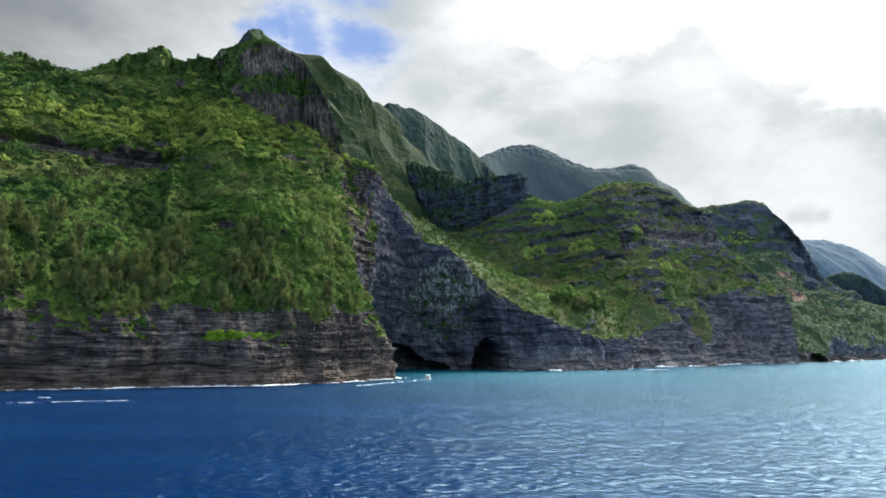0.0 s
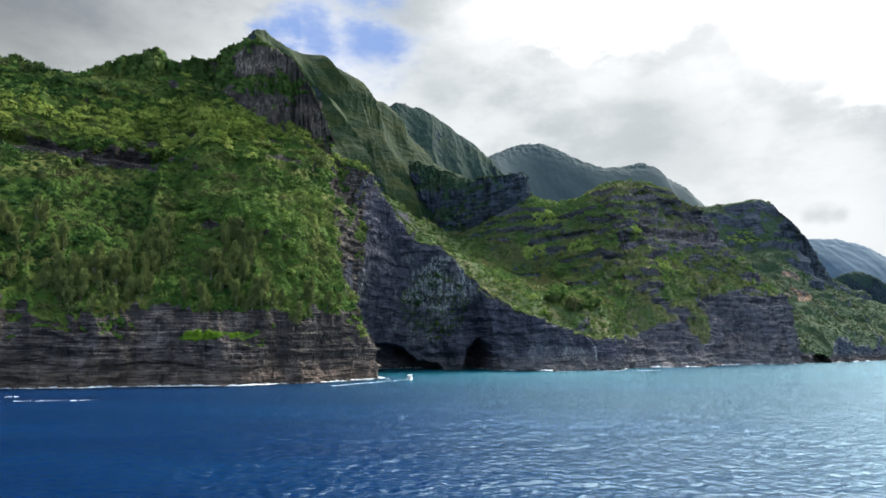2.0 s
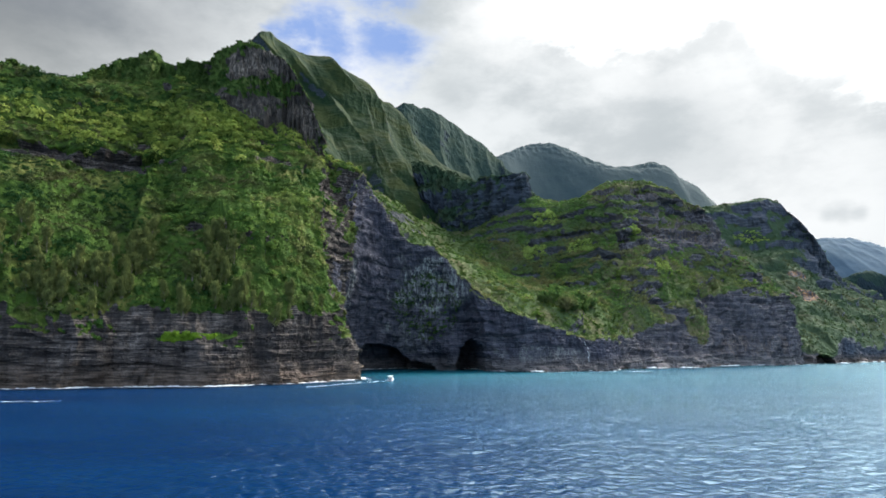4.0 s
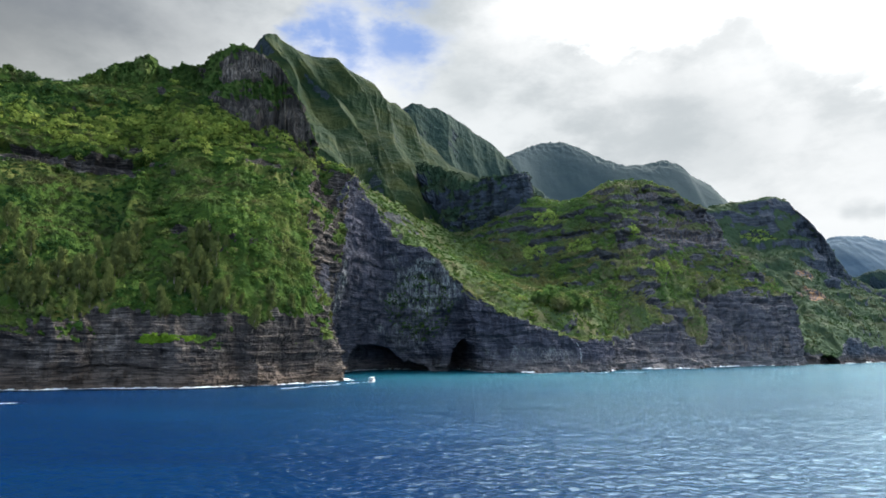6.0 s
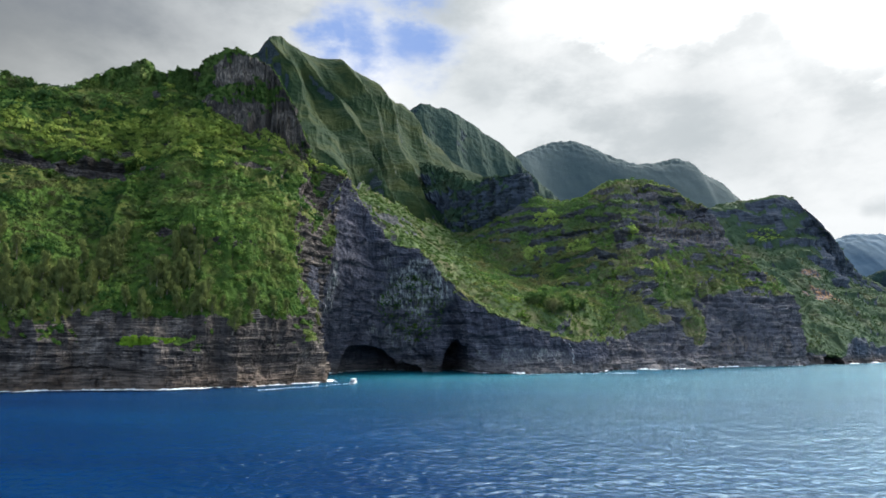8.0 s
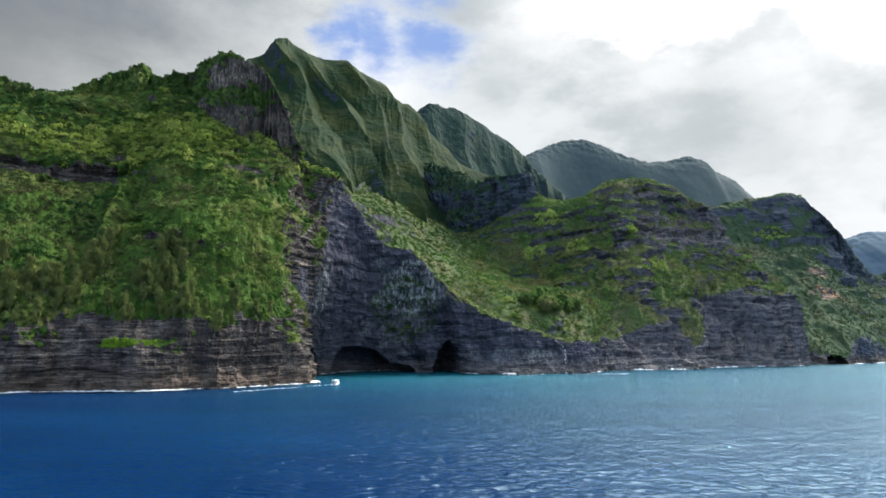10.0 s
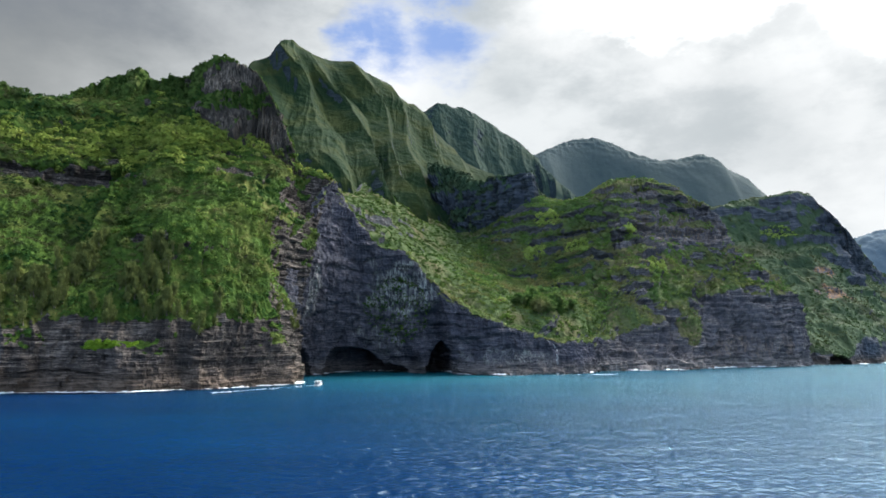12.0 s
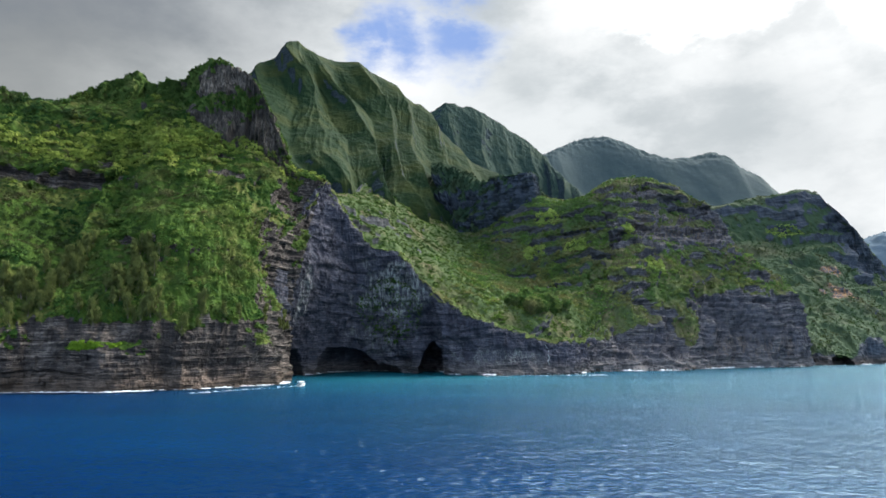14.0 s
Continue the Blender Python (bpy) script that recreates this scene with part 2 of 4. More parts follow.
# far range: blue-green haze painted over rock and forest alike
HAZE_RANGE_ROCK = terrain_material("haze_tinted_range", (0.042, 0.064, 0.088), (0.046, 0.068, 0.091), (0.052, 0.074, 0.094), (0.052, 0.076, 0.096), (0.038, 0.060, 0.066), (0.044, 0.066, 0.070), (0.048, 0.070, 0.070), 5.0, relief=0.25)


def leaf_material(name, dark, mid, bright, dry, parched=0.0):
    """Leaves from dark to bright by their tone; parched: how much whole patches of them wither."""
    m = Nodes(name)
    tone = m.attr("tone")
    c = m.mix(m.ramp(tone, 0.0, 0.5), dark, mid)
    c = m.mix(m.ramp(tone, 0.5, 0.85), c, bright)
    c = m.mix(m.ramp(tone, 0.93, 1.0), c, dry)
    c = m.mix(m.ramp(m.noise(1.3, 3, 0.6), 0.35, 0.65, 0.0, 0.45), c, dark)
    c = m.mix(m.ramp(m.noise(0.022, 2, 0.5), 0.44, 0.66, 0.0, parched), c, dry)
    m.finish(c, 0.8, None, 0.02)
    tr = m.node("ShaderNodeBsdfTranslucent")
    m.link(c, tr.inputs[0])
    mx = m.node("ShaderNodeMixShader")
    mx.inputs[0].default_value = 0.28
    m.link(m.bsdf.outputs[0], mx.inputs[1])
    m.link(tr.outputs[0], mx.inputs[2])
    m.link(mx.outputs[0], m.out.inputs[0])
    return m.mat


LEAF = leaf_material("broad_leaves", (0.020, 0.054, 0.017), (0.057, 0.122, 0.025), (0.165, 0.245, 0.048), (0.18, 0.145, 0.07), 0.4)
DULL_LEAF = leaf_material("olive_leaves", (0.032, 0.070, 0.018), (0.060, 0.116, 0.022), (0.125, 0.190, 0.034), (0.19, 0.15, 0.075), 0.15)
HILL_LEAF = leaf_material("hill_scrub_leaves", (0.058, 0.112, 0.036), (0.106, 0.188, 0.044), (0.215, 0.295, 0.062), (0.205, 0.160, 0.080), 0.6)
# cape and ridge leaves, darkened to match the haze painted on their ground
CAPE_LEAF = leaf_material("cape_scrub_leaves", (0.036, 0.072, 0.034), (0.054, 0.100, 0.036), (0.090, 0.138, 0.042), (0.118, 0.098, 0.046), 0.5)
RIDGE_LEAF = leaf_material("haze_dimmed_ridge_leaves", (0.018, 0.038, 0.024), (0.030, 0.056, 0.028), (0.050, 0.078, 0.034), (0.07, 0.065, 0.036), 0.2)
CANOPY = leaf_material("pale_canopy_leaves", (0.085, 0.135, 0.028), (0.200, 0.262, 0.050), (0.35, 0.40, 0.095), (0.24, 0.20, 0.08))
NEEDLE = leaf_material("ironwood_needles", (0.082, 0.106, 0.034), (0.142, 0.166, 0.054), (0.215, 0.228, 0.080), (0.22, 0.17, 0.085))


def sea_material():
    m = Nodes("sea_water")
    chop = m.noise(0.62, 3, 0.5, (0.8, 1.0, 1.0), 0.5)
    wind = m.noise(0.22, 5, 0.6, (0.8, 1.0, 1.0), 0.5)
    patch = m.noise(0.008, 4, 0.6, (0.4, 1.0, 1.0))
    deep = m.mix(m.ramp(patch, 0.35, 0.65), (0.0001, 0.0078, 0.038), (0.0002, 0.0190, 0.067))
    c = m.mix(m.attr("shallow"), deep, (0.002, 0.062, 0.092))
    fine = m.noise(1.5, 4, 0.6, (0.8, 1.0, 1.0), 0.4)
    normal = m.bump(wind, 0.3, 0.6, m.bump(chop, 0.9, 0.58, m.bump(fine, 0.6, 0.14)))
    m.finish(c, 0.6, normal, 0.0)
    shine = m.node("ShaderNodeBsdfGlossy")
    shine.inputs["Color"].default_value, shine.inputs["Roughness"].default_value = (0.64, 0.90, 0.99, 1), 0.18
    m.link(normal, shine.inputs["Normal"])
    gloss = m.node("ShaderNodeFresnel")
    gloss.inputs["IOR"].default_value = 1.333
    m.link(normal, gloss.inputs["Normal"])
    mx = m.node("ShaderNodeMixShader")
    m.link(m.math("MULTIPLY", gloss.outputs[0], 0.39), mx.inputs[0])
    m.link(m.bsdf.outputs[0], mx.inputs[1])
    m.link(shine.outputs[0], mx.inputs[2])
    m.link(mx.outputs[0], m.out.inputs[0])
    return m.mat


SEA = sea_material()


def foam_material():
    m = Nodes("sea_foam")
    return m.finish(m.mix(m.noise(0.8, 4), (0.55, 0.62, 0.66), (0.85, 0.88, 0.9)), 0.8)


FOAM = foam_material()


# ---- tools for shapes ----
def value_noise(p, seed=0):
    """Smooth noise, -1 to 1, at the points p (n, 3)."""
    p = np.asarray(p, float) + seed * 17.31
    c = np.floor(p).astype(np.int64)
    f = p - c
    f = f * f * f * (f * (f * 6 - 15) + 10)
    r = np.zeros(len(p))
    for a in (0, 1):
        for b in (0, 1):
            for d in (0, 1):
                h = (c[:, 0] + a) * 374761393 + (c[:, 1] + b) * 668265263 + (c[:, 2] + d) * 2147483647
                h = (h ^ (h >> 13)) * 1274126177
                h = ((h ^ (h >> 16)) & 65535) / 32767.5 - 1
                w = (f[:, 0] if a else 1 - f[:, 0]) * (f[:, 1] if b else 1 - f[:, 1]) * (f[:, 2] if d else 1 - f[:, 2])
                r += w * h
    return r


def fbm(p, octaves=5, gain=0.5, seed=0):
    r, k, q = 0, 1.0, np.asarray(p, float)
    for o in range(octaves):
        r, k, q = r + k * value_noise(q, seed + o), k * gain, q * 2.03
    return r


def ridged(p, octaves=4, seed=0):
    r, k, q = 0, 1.0, np.asarray(p, float)
    for o in range(octaves):
        r, k, q = r + k * (1 - 2 * np.abs(value_noise(q, seed + o))), k * 0.5, q * 2.1
    return r


def step(x, lo, hi):
    t = np.clip((x - lo) / (hi - lo), 0, 1)
    return t * t * (3 - 2 * t)


def spline(a, n, weights=1.0):
    """Resample the rows of a (k, m, 3) along the first axis to n, by Catmull-Rom, evenly by mean length; weights: more of them in some stretches."""
    k = len(a)
    d = np.r_[0, np.cumsum(weights * np.linalg.norm(np.diff(a, axis=0), axis=2).mean(1) + 1e-6)]
    u = np.interp(np.linspace(0, d[-1], n), d, np.arange(k))
    i = np.minimum(u.astype(int), k - 2)
    t = (u - i).reshape(-1, *([1] * (a.ndim - 1)))
    p0, p1, p2, p3 = a[np.maximum(i - 1, 0)], a[i], a[i + 1], a[np.minimum(i + 2, k - 1)]
    return 0.5 * (2 * p1 + (p2 - p0) * t + (2 * p0 - 5 * p1 + 4 * p2 - p3) * t * t + (3 * p1 - p0 - 3 * p2 + p3) * t ** 3)


def mesh_of(name, verts, faces, material, smooth=False, **attributes):
    """A mesh object from arrays; faces (n, 3) or (n, 4)."""
    me = bpy.data.meshes.new(name)
    n, k = faces.shape
    me.vertices.add(len(verts))
    me.vertices.foreach_set("co", np.asarray(verts, np.float32).ravel())
    me.loops.add(n * k)
    me.loops.foreach_set("vertex_index", faces.astype(np.int32).ravel())
    me.polygons.add(n)
    me.polygons.foreach_set("loop_start", np.arange(0, n * k, k, dtype=np.int32))
    me.polygons.foreach_set("use_smooth", np.full(n, smooth))
    me.update(calc_edges=True)
    for key, value in attributes.items():
        me.attributes.new(key, "FLOAT", "POINT").data.foreach_set("value", np.asarray(value, np.float32).ravel())
    me.materials.append(material)
    return new(name, me)


def grid_faces(nv, nu):
    i = np.arange(nv * nu).reshape(nv, nu)
    return np.stack([i[:-1, :-1], i[:-1, 1:], i[1:, 1:], i[1:, :-1]], -1).reshape(-1, 4)


def grid_normals(p):
    n = np.cross(np.gradient(p, axis=1), np.gradient(p, axis=0))
    return n / (np.linalg.norm(n, axis=2, keepdims=True) + 1e-9)


LAND = {}


def along(rows, weights=1.0):
    """The place of each guide line between the first (0) and the last (1), by mean length."""
    a = np.array(rows, float)
    d = np.r_[0, np.cumsum(weights * np.linalg.norm(np.diff(a, axis=0), axis=2).mean(1))]
    return d / d[-1]


def land(name, label, rows, nu, nv, bias, lump=(60, 6), flute=(24, 3, 0.9, 4), strata=(3.0, 1.2), terrace=(28, 0, 0), rough=(6, 1.0), slope=0.45, spots=(), pale=(), notches=(), material=None, seed=0, carve=None, category="cliff", dense=1.0, crest=0.05, shade_side=0.0, jag=0.0):
    """A face of land stretched over guide lines from its foot to behind its crest, then weathered: broad lumps, spurs
    that run down the slope, terraces, level beds on bare rock, and roughness. bias: how readily each guide line greens
    over; spots: (x, y, z, rx, rz, amount) where it does so more or less; pale: the same for pale stains."""
    dense = np.array(dense, float)
    place = along(rows, dense)
    p = spline(np.array(rows, float), nv, dense)
    v = np.linspace(0, 1, nv)
    b = np.interp(v, place, bias)
    p = spline(p.transpose(1, 0, 2), nu).transpose(1, 0, 2)
    n = grid_normals(p)
    if (n * np.array((0, -1, 0.6))).sum(2).mean() < 0:
        n = -n
    wide = np.linalg.norm(np.diff(p[nv // 2], axis=0), axis=1).sum()
    tall = np.linalg.norm(np.diff(p[:, nu // 2], axis=0), axis=1).sum()
    uu, vv = np.meshgrid(np.linspace(0, wide, nu), np.linspace(0, tall, nv))
    q, m = p.reshape(-1, 3), n.reshape(-1, 3)
    bend = flute[2] * flute[0] * fbm(q / (flute[0] * 5), 2, seed=seed + 50)
    uv = np.stack([(uu.ravel() + bend) / flute[0], vv.ravel() / (flute[0] * 7), 0 * uu.ravel()], 1)
    keep = np.repeat(1 - 0.75 * np.exp(-((v - place[-2]) / crest) ** 2), nu)
    d = lump[1] * fbm(q / lump[0], 4, seed=seed)
    if flute[3]:
        r = ridged(uv, flute[3], seed=seed + 9)
    else:
        w = uv[:, 0] + 1.5 * vv.ravel() / vv.max() + 0.38 * fbm(q / 380, 3, seed=seed + 8)
        tall = 0.9 + 0.85 * value_noise(np.stack([np.floor(w) * 3.3, 0 * w, vv.ravel() / 260], 1), seed + 7)
        r = 2.2 * (1 - 2 * np.abs(w - np.floor(w) - 0.5)) ** 1.25 * tall - 0.8
        w = 2.7 * w + 0.3 * fbm(q / 260, 2, seed=seed + 6)
        r += 0.20 * ridged(uv * np.array((3.3, 5.0, 1)), 4, seed=seed + 4) * step(fbm(q / 200, 2, seed=seed + 2), -0.8, 0.4)
        r += 0.35 * (1 - 2 * np.abs(w - np.floor(w) - 0.5)) ** 1.3 * step(fbm(q / 160, 2, seed=seed + 5), -0.3, 0.5)
    d += flute[1] * (r - r.mean())
    d += rough[1] * fbm(q / rough[0], 4, seed=seed + 20)
    if terrace[1]:
        w = (q[:, 2] + 0.05 * q[:, 0]) / terrace[0] + 0.45 * fbm(q / 100, 4, seed=seed + 61)
        f = w - np.floor(w)
        f = np.where(f < 0.3, f / 0.3, (1 - f) / 0.7) - 0.5
        d += terrace[1] * 2 * f * step(fbm(q / 60, 4, 0.6, seed=seed + 63), -0.35, 0.45) * step(q[:, 2], terrace[2], terrace[2] + 15)
    q = q + m * (d * keep)[:, None]
    q[:, 2] += (1 - keep) * rough[1] * 0.8 * fbm(q / (rough[0] * 0.9), 4, 0.6, seed=seed + 15)
    if jag:
        q[:, 2] += (1 - keep) * jag * (ridged(q / 34, 3, seed=seed + 16) + 0.5 * fbm(q / 11, 3, seed=seed + 18))
    n2 = grid_normals(q.reshape(nv, nu, 3))
    if (n2 * n).sum() < 0:
        n2 = -n2
    for k in (1, 2):
        n2[1:-1, 1:-1] = (n2[1:-1, 1:-1] * 2 + n2[:-2, 1:-1] + n2[2:, 1:-1] + n2[1:-1, :-2] + n2[1:-1, 2:]) / 6
    mask = n2[..., 2].ravel() - slope + np.repeat(b, nu) + 0.20 * fbm(q / 30, 5, seed=seed + 3)
    # faces turned left go to bluish rock, painting in their shaded side
    mask -= shade_side * step(-n2[..., 0].ravel() + 0.25 * fbm(q / 60, 4, seed=seed + 19), 0.05, 0.35)
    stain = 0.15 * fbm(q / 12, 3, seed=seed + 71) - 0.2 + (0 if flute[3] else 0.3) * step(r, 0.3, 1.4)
    fray = 0.45 * fbm(q / 14, 3, seed=seed + 73)
    for out, group in ((mask, spots), (stain, pale)):
        for x, y, z, rx, rz, amount in group:
            out += amount * step(np.hypot(np.hypot(q[:, 0] - x, 0.6 * (q[:, 1] - y)) / rx, (q[:, 2] - z) / rz) + fray, 1.25, 0.6)
    veg = step(mask, -0.07, 0.07)
    # level beds: each stands out or back by its own amount
    warp = q[:, 2] / strata[0] + 0.9 * fbm(q / 40, 3, seed=seed + 31) + 0.02 * q[:, 0] / strata[0]
    k = np.floor(warp)
    f = step(warp - k, 0.0, 0.3)
    beds = lambda k: value_noise(np.stack([k * 3.7, k * 0 + 0.5, q[:, 0] / 45], 1), seed + 40) + 0.7 * value_noise(np.stack([k * 5.1, k * 0 + 9.5, (q[:, 0] + q[:, 1]) / 9], 1), seed + 41)
    e = (1 - veg) * strata[1] * ((1 - f) * beds(k - 1) + f * beds(k))
    # blocks broken from the beds along upright joints
    e += (1 - veg) * strata[1] * 0.8 * value_noise(np.stack([np.floor((uu.ravel() + 2 * value_noise(q / 11, seed)) / (1.5 * strata[0])), np.floor(warp * 0.6), 0 * k], 1) * 7.3, seed + 45)
    # thick beds with deep slots between them, and large blocks
    w = warp / 3.4 + 0.35 * fbm(q / 55, 3, seed=seed + 33)
    f = w - np.floor(w)
    slot = step(f, 0.0, 0.10) * step(f, 0.62, 0.36) - 0.5 + 0.5 * value_noise(np.stack([np.floor(w) * 4.3, 0 * w + 2.5, (q[:, 0] + q[:, 1]) / 26], 1), seed + 46)
    e += (1 - veg) * strata[1] * 0.9 * slot * step(fbm(q / 50, 3, seed=seed + 34), -0.9, 0.2)
    e += (1 - veg) * strata[1] * 0.9 * value_noise(np.stack([np.floor((uu.ravel() + 5 * value_noise(q / 19, seed + 1)) / (4.5 * strata[0])), np.floor(w), 0 * k], 1) * 5.7, seed + 47)
    q = q + m * (e * keep)[:, None]
    for x, y, z, rx, rz, deep in notches:
        a = np.abs(q[:, 2] - z + 0.3 * rz * fbm(q / 12, 2, seed=seed + 81)) / rz
        b = np.hypot(q[:, 0] - x, 0.6 * (q[:, 1] - y)) / rx + 0.25 * fbm(q / 9, 3, seed=seed + 82)
        q = q - m * np.array((1, 1, 0.2)) * (deep * step(a, 1.0, 0.55) * step(b, 1.1, 0.6))[:, None]
    if carve:
        q = carve(q, m)
    p = q.reshape(nv, nu, 3)
    faces = grid_faces(nv, nu)
    n3 = grid_normals(p)
    if (n3 * n).sum() < 0:
        n3 = -n3
    else:
        faces = faces[:, ::-1]
    ob = mesh_of(name, q, faces, material or ROCK, material in (HAZE_RANGE_ROCK, HAZE_COAST_ROCK), veg=veg, pale=np.clip(stain, 0, 1))
    tagged(ob, label, category, kind="structure")
    LAND[name] = (p, n3, veg.reshape(nv, nu))
    return ob


# ---- sea ----
LEVEL = -1.5


def sea():
    """One sheet, fine in front of the camera's line and coarse behind it, with chop and swell."""
    mid = (79.0, -70.0)
    reach = np.r_[0.5, 30, 70, 110, np.geomspace(150, 420, 330), np.geomspace(422, 1300, 240), 1700, 2600, 4900]
    turn = np.radians(np.r_[np.linspace(-180, -52, 20)[:-1], np.linspace(-52, 52, 620), np.linspace(52, 180, 20)[1:]])
    a, r = np.meshgrid(turn, reach)
    v = np.stack([mid[0] + r * np.sin(a), mid[1] + r * np.cos(a), 0 * r], -1).reshape(-1, 3)
    far = r.ravel()
    for size, tall, aim, seed in ((38, 0.22, 0.3, 1), (14, 0.12, 0.4, 2), (6, 0.11, 0.5, 3), (3.4, 0.14, 0.3, 4), (1.9, 0.17, 0.45, 5)):
        c, d = math.cos(aim), math.sin(aim)
        w = np.stack([(v[:, 0] * c + v[:, 1] * d) / (1.05 * size), (v[:, 1] * c - v[:, 0] * d) / size, 0 * far], 1)
        w += 0.35 * np.stack([value_noise(w * 0.6, seed + 80), value_noise(w * 0.6, seed + 90), 0 * far], 1)
        v[:, 2] += tall * (0.5 - np.abs(value_noise(w, seed + 70)) * 1.6) * step(far, size * 280, size * 110)
    v[:, 2] = v[:, 2] * step(far, 1250, 900) + LEVEL
    sh = np.exp(-(((v[:, 0] - 10) / 110) ** 2 + ((v[:, 1] - 650) / 100) ** 2)) + 0.55 * step(v[:, 1] - 0.40 * np.abs(v[:, 0] - 110), 90, 520) * step(v[:, 0], -150, 20)
    sh *= 1 + 0.35 * fbm(v / np.array((90, 40, 1)), 3, seed=5)
    ob = mesh_of("water", v, grid_faces(len(reach), len(turn)), SEA, True, shallow=np.clip(sh, 0, 1))
    tagged(ob, "deep blue choppy sea turning teal in the cove", "sea", kind="structure")


sea()


# ---- land ----
def foot(points, z=-6):
    return [(x, y, z) for x, y in points]


SHORE = [(-335, 240), (-226, 332), (-172, 353), (-140, 372), (-100, 376), (-62, 400), (-38, 447), (-47, 495), (-68, 560)]
land("headland", "steep green headland over a band of layered dark basalt", [
    foot(SHORE, -8), foot(SHORE, 0),
    [(-350, 255, 35), (-228, 340, 33), (-176, 358, 32), (-143, 380, 31), (-106, 388, 27), (-71, 416, 31), (-47, 457, 28), (-58, 500, 38), (-71, 565, 50)],
    [(-380, 290, 80), (-243, 374, 74), (-192, 392, 68), (-160, 425, 80), (-124, 426, 84), (-95, 448, 85), (-68, 488, 76), (-72, 520, 80), (-70, 570, 85)],
    [(-410, 320, 125), (-272, 412, 124), (-238, 456, 121), (-187, 462, 112), (-140, 462, 115), (-100, 470, 115), (-76, 520, 112), (-74, 550, 118), (-66, 590, 120)],
    [(-450, 380, 180), (-310, 460, 170), (-250, 508, 175), (-215, 535, 182), (-165, 540, 188), (-128, 575, 191), (-93, 592, 182), (-80, 612, 168), (-68, 625, 160)],
    [(-500, 440, 240), (-365, 525, 238), (-300, 562, 226), (-256, 606, 244), (-216, 604, 246), (-162, 590, 216), (-118, 610, 207), (-90, 628, 190), (-70, 642, 184)],
    [(-560, 520, 300), (-403, 592, 288), (-358, 590, 276), (-322, 640, 290), (-270, 655, 296), (-200, 640, 262), (-128, 622, 222), (-92, 640, 205), (-66, 656, 195)],
    [(-640, 620, 250), (-460, 720, 250), (-400, 720, 240), (-340, 760, 250), (-270, 760, 250), (-200, 740, 220), (-130, 720, 190), (-95, 720, 180), (-70, 720, 170)],
], 640, 340, [-1, -1, -0.12, 0.35, 0.3, 0.25, 0.3, 0.3, 0.3], dense=[1, 3, 1.2, 1, 1, 1, 1, 0.4], strata=(2.2, 1.1), notches=[(-238, 508, 168, 30, 13, 19), (-300, 470, 172, 40, 11, 14), (-206, 552, 204, 16, 5, 6), (-150, 530, 172, 18, 4, 5), (-178, 470, 118, 16, 4, 5), (-152, 452, 104, 12, 4, 5), (-190, 432, 92, 12, 4, 5), (-122, 562, 182, 10, 4, 4)], lump=(60, 6.5), flute=(24, 3.0, 0.9, 4), spots=[
    (-245, 506, 172, 34, 11, -0.9), (-305, 462, 172, 34, 10, -0.9), (-72, 605, 160, 24, 34, -0.8), (-70, 540, 95, 14, 60, -0.3), (-210, 560, 205, 14, 5, -0.5), (-240, 542, 193, 14, 5, -0.55), (-132, 556, 183, 14, 4, -0.6),
    (-116, 425, 88, 8, 6, -0.5), (-150, 450, 103, 12, 5, -0.4), (-120, 560, 180, 10, 5, -0.5), (-190, 430, 90, 12, 4, -0.4), (-119, 390, 25, 14, 2.5, 2.2), (-122, 396, 35, 42, 7, -0.75), (-62, 500, 60, 9, 22, -0.3)], category="headland")

CREST = [(-341, 622, 286), (-325, 655, 312), (-295, 671, 330), (-278, 672, 316), (-249, 660, 316), (-231, 655, 312), (-203, 645, 325), (-186, 642, 328), (-160, 640, 315), (-143, 636, 305), (-123, 630, 273), (-110, 625, 245), (-101, 622, 216)]
BASE = [(-335, 615, 270), (-318, 630, 275), (-290, 640, 276), (-275, 645, 277), (-255, 645, 275), (-228, 640, 268), (-202, 612, 240), (-167, 606, 230), (-138, 604, 218), (-125, 606, 212), (-112, 610, 210), (-102, 615, 207), (-97, 620, 205)]


def between(a, b, s, t):
    """A guide line a part s of the way from a to b in plan and t in height."""
    return [(p[0] + s * (q[0] - p[0]), p[1] + s * (q[1] - p[1]), p[2] + t * (q[2] - p[2])) for p, q in zip(a, b)]


def moved(a, dx, dy, dz):
    return [(x + dx, y + dy, z + dz) for x, y, z in a]


land("rock_tower", "dark fluted basalt tower with scrub along its crest", [
    moved(BASE, 0, 12, -30), BASE, between(BASE, CREST, 0.25, 0.4), between(BASE, CREST, 0.6, 0.8), CREST, moved(CREST, -10, 90, -70),
], 260, 150, [-0.6, 0.04, 0.0, 0.12, 0.35, 0.3], material=TOWER_ROCK, lump=(40, 5), flute=(9, 4.5, 0.3, 4), strata=(9, 1.6), rough=(6, 1.8), seed=5, pale=[(-172, 636, 302, 30, 20, 0.75), (-116, 624, 242, 14, 25, 0.6)], spots=[(-172, 636, 302, 30, 18, -0.6), (-118, 624, 242, 14, 22, -0.4), (-250, 650, 292, 40, 34, 0.7), (-215, 640, 280, 26, 30, 0.35), (-170, 622, 277, 48, 5, 0.35), (-305, 650, 300, 60, 45, 0.85), (-235, 645, 295, 26, 20, 0.35), (-190, 640, 326, 40, 6, 0.5), (-160, 620, 267, 40, 5, 0.55)], category="cliff")


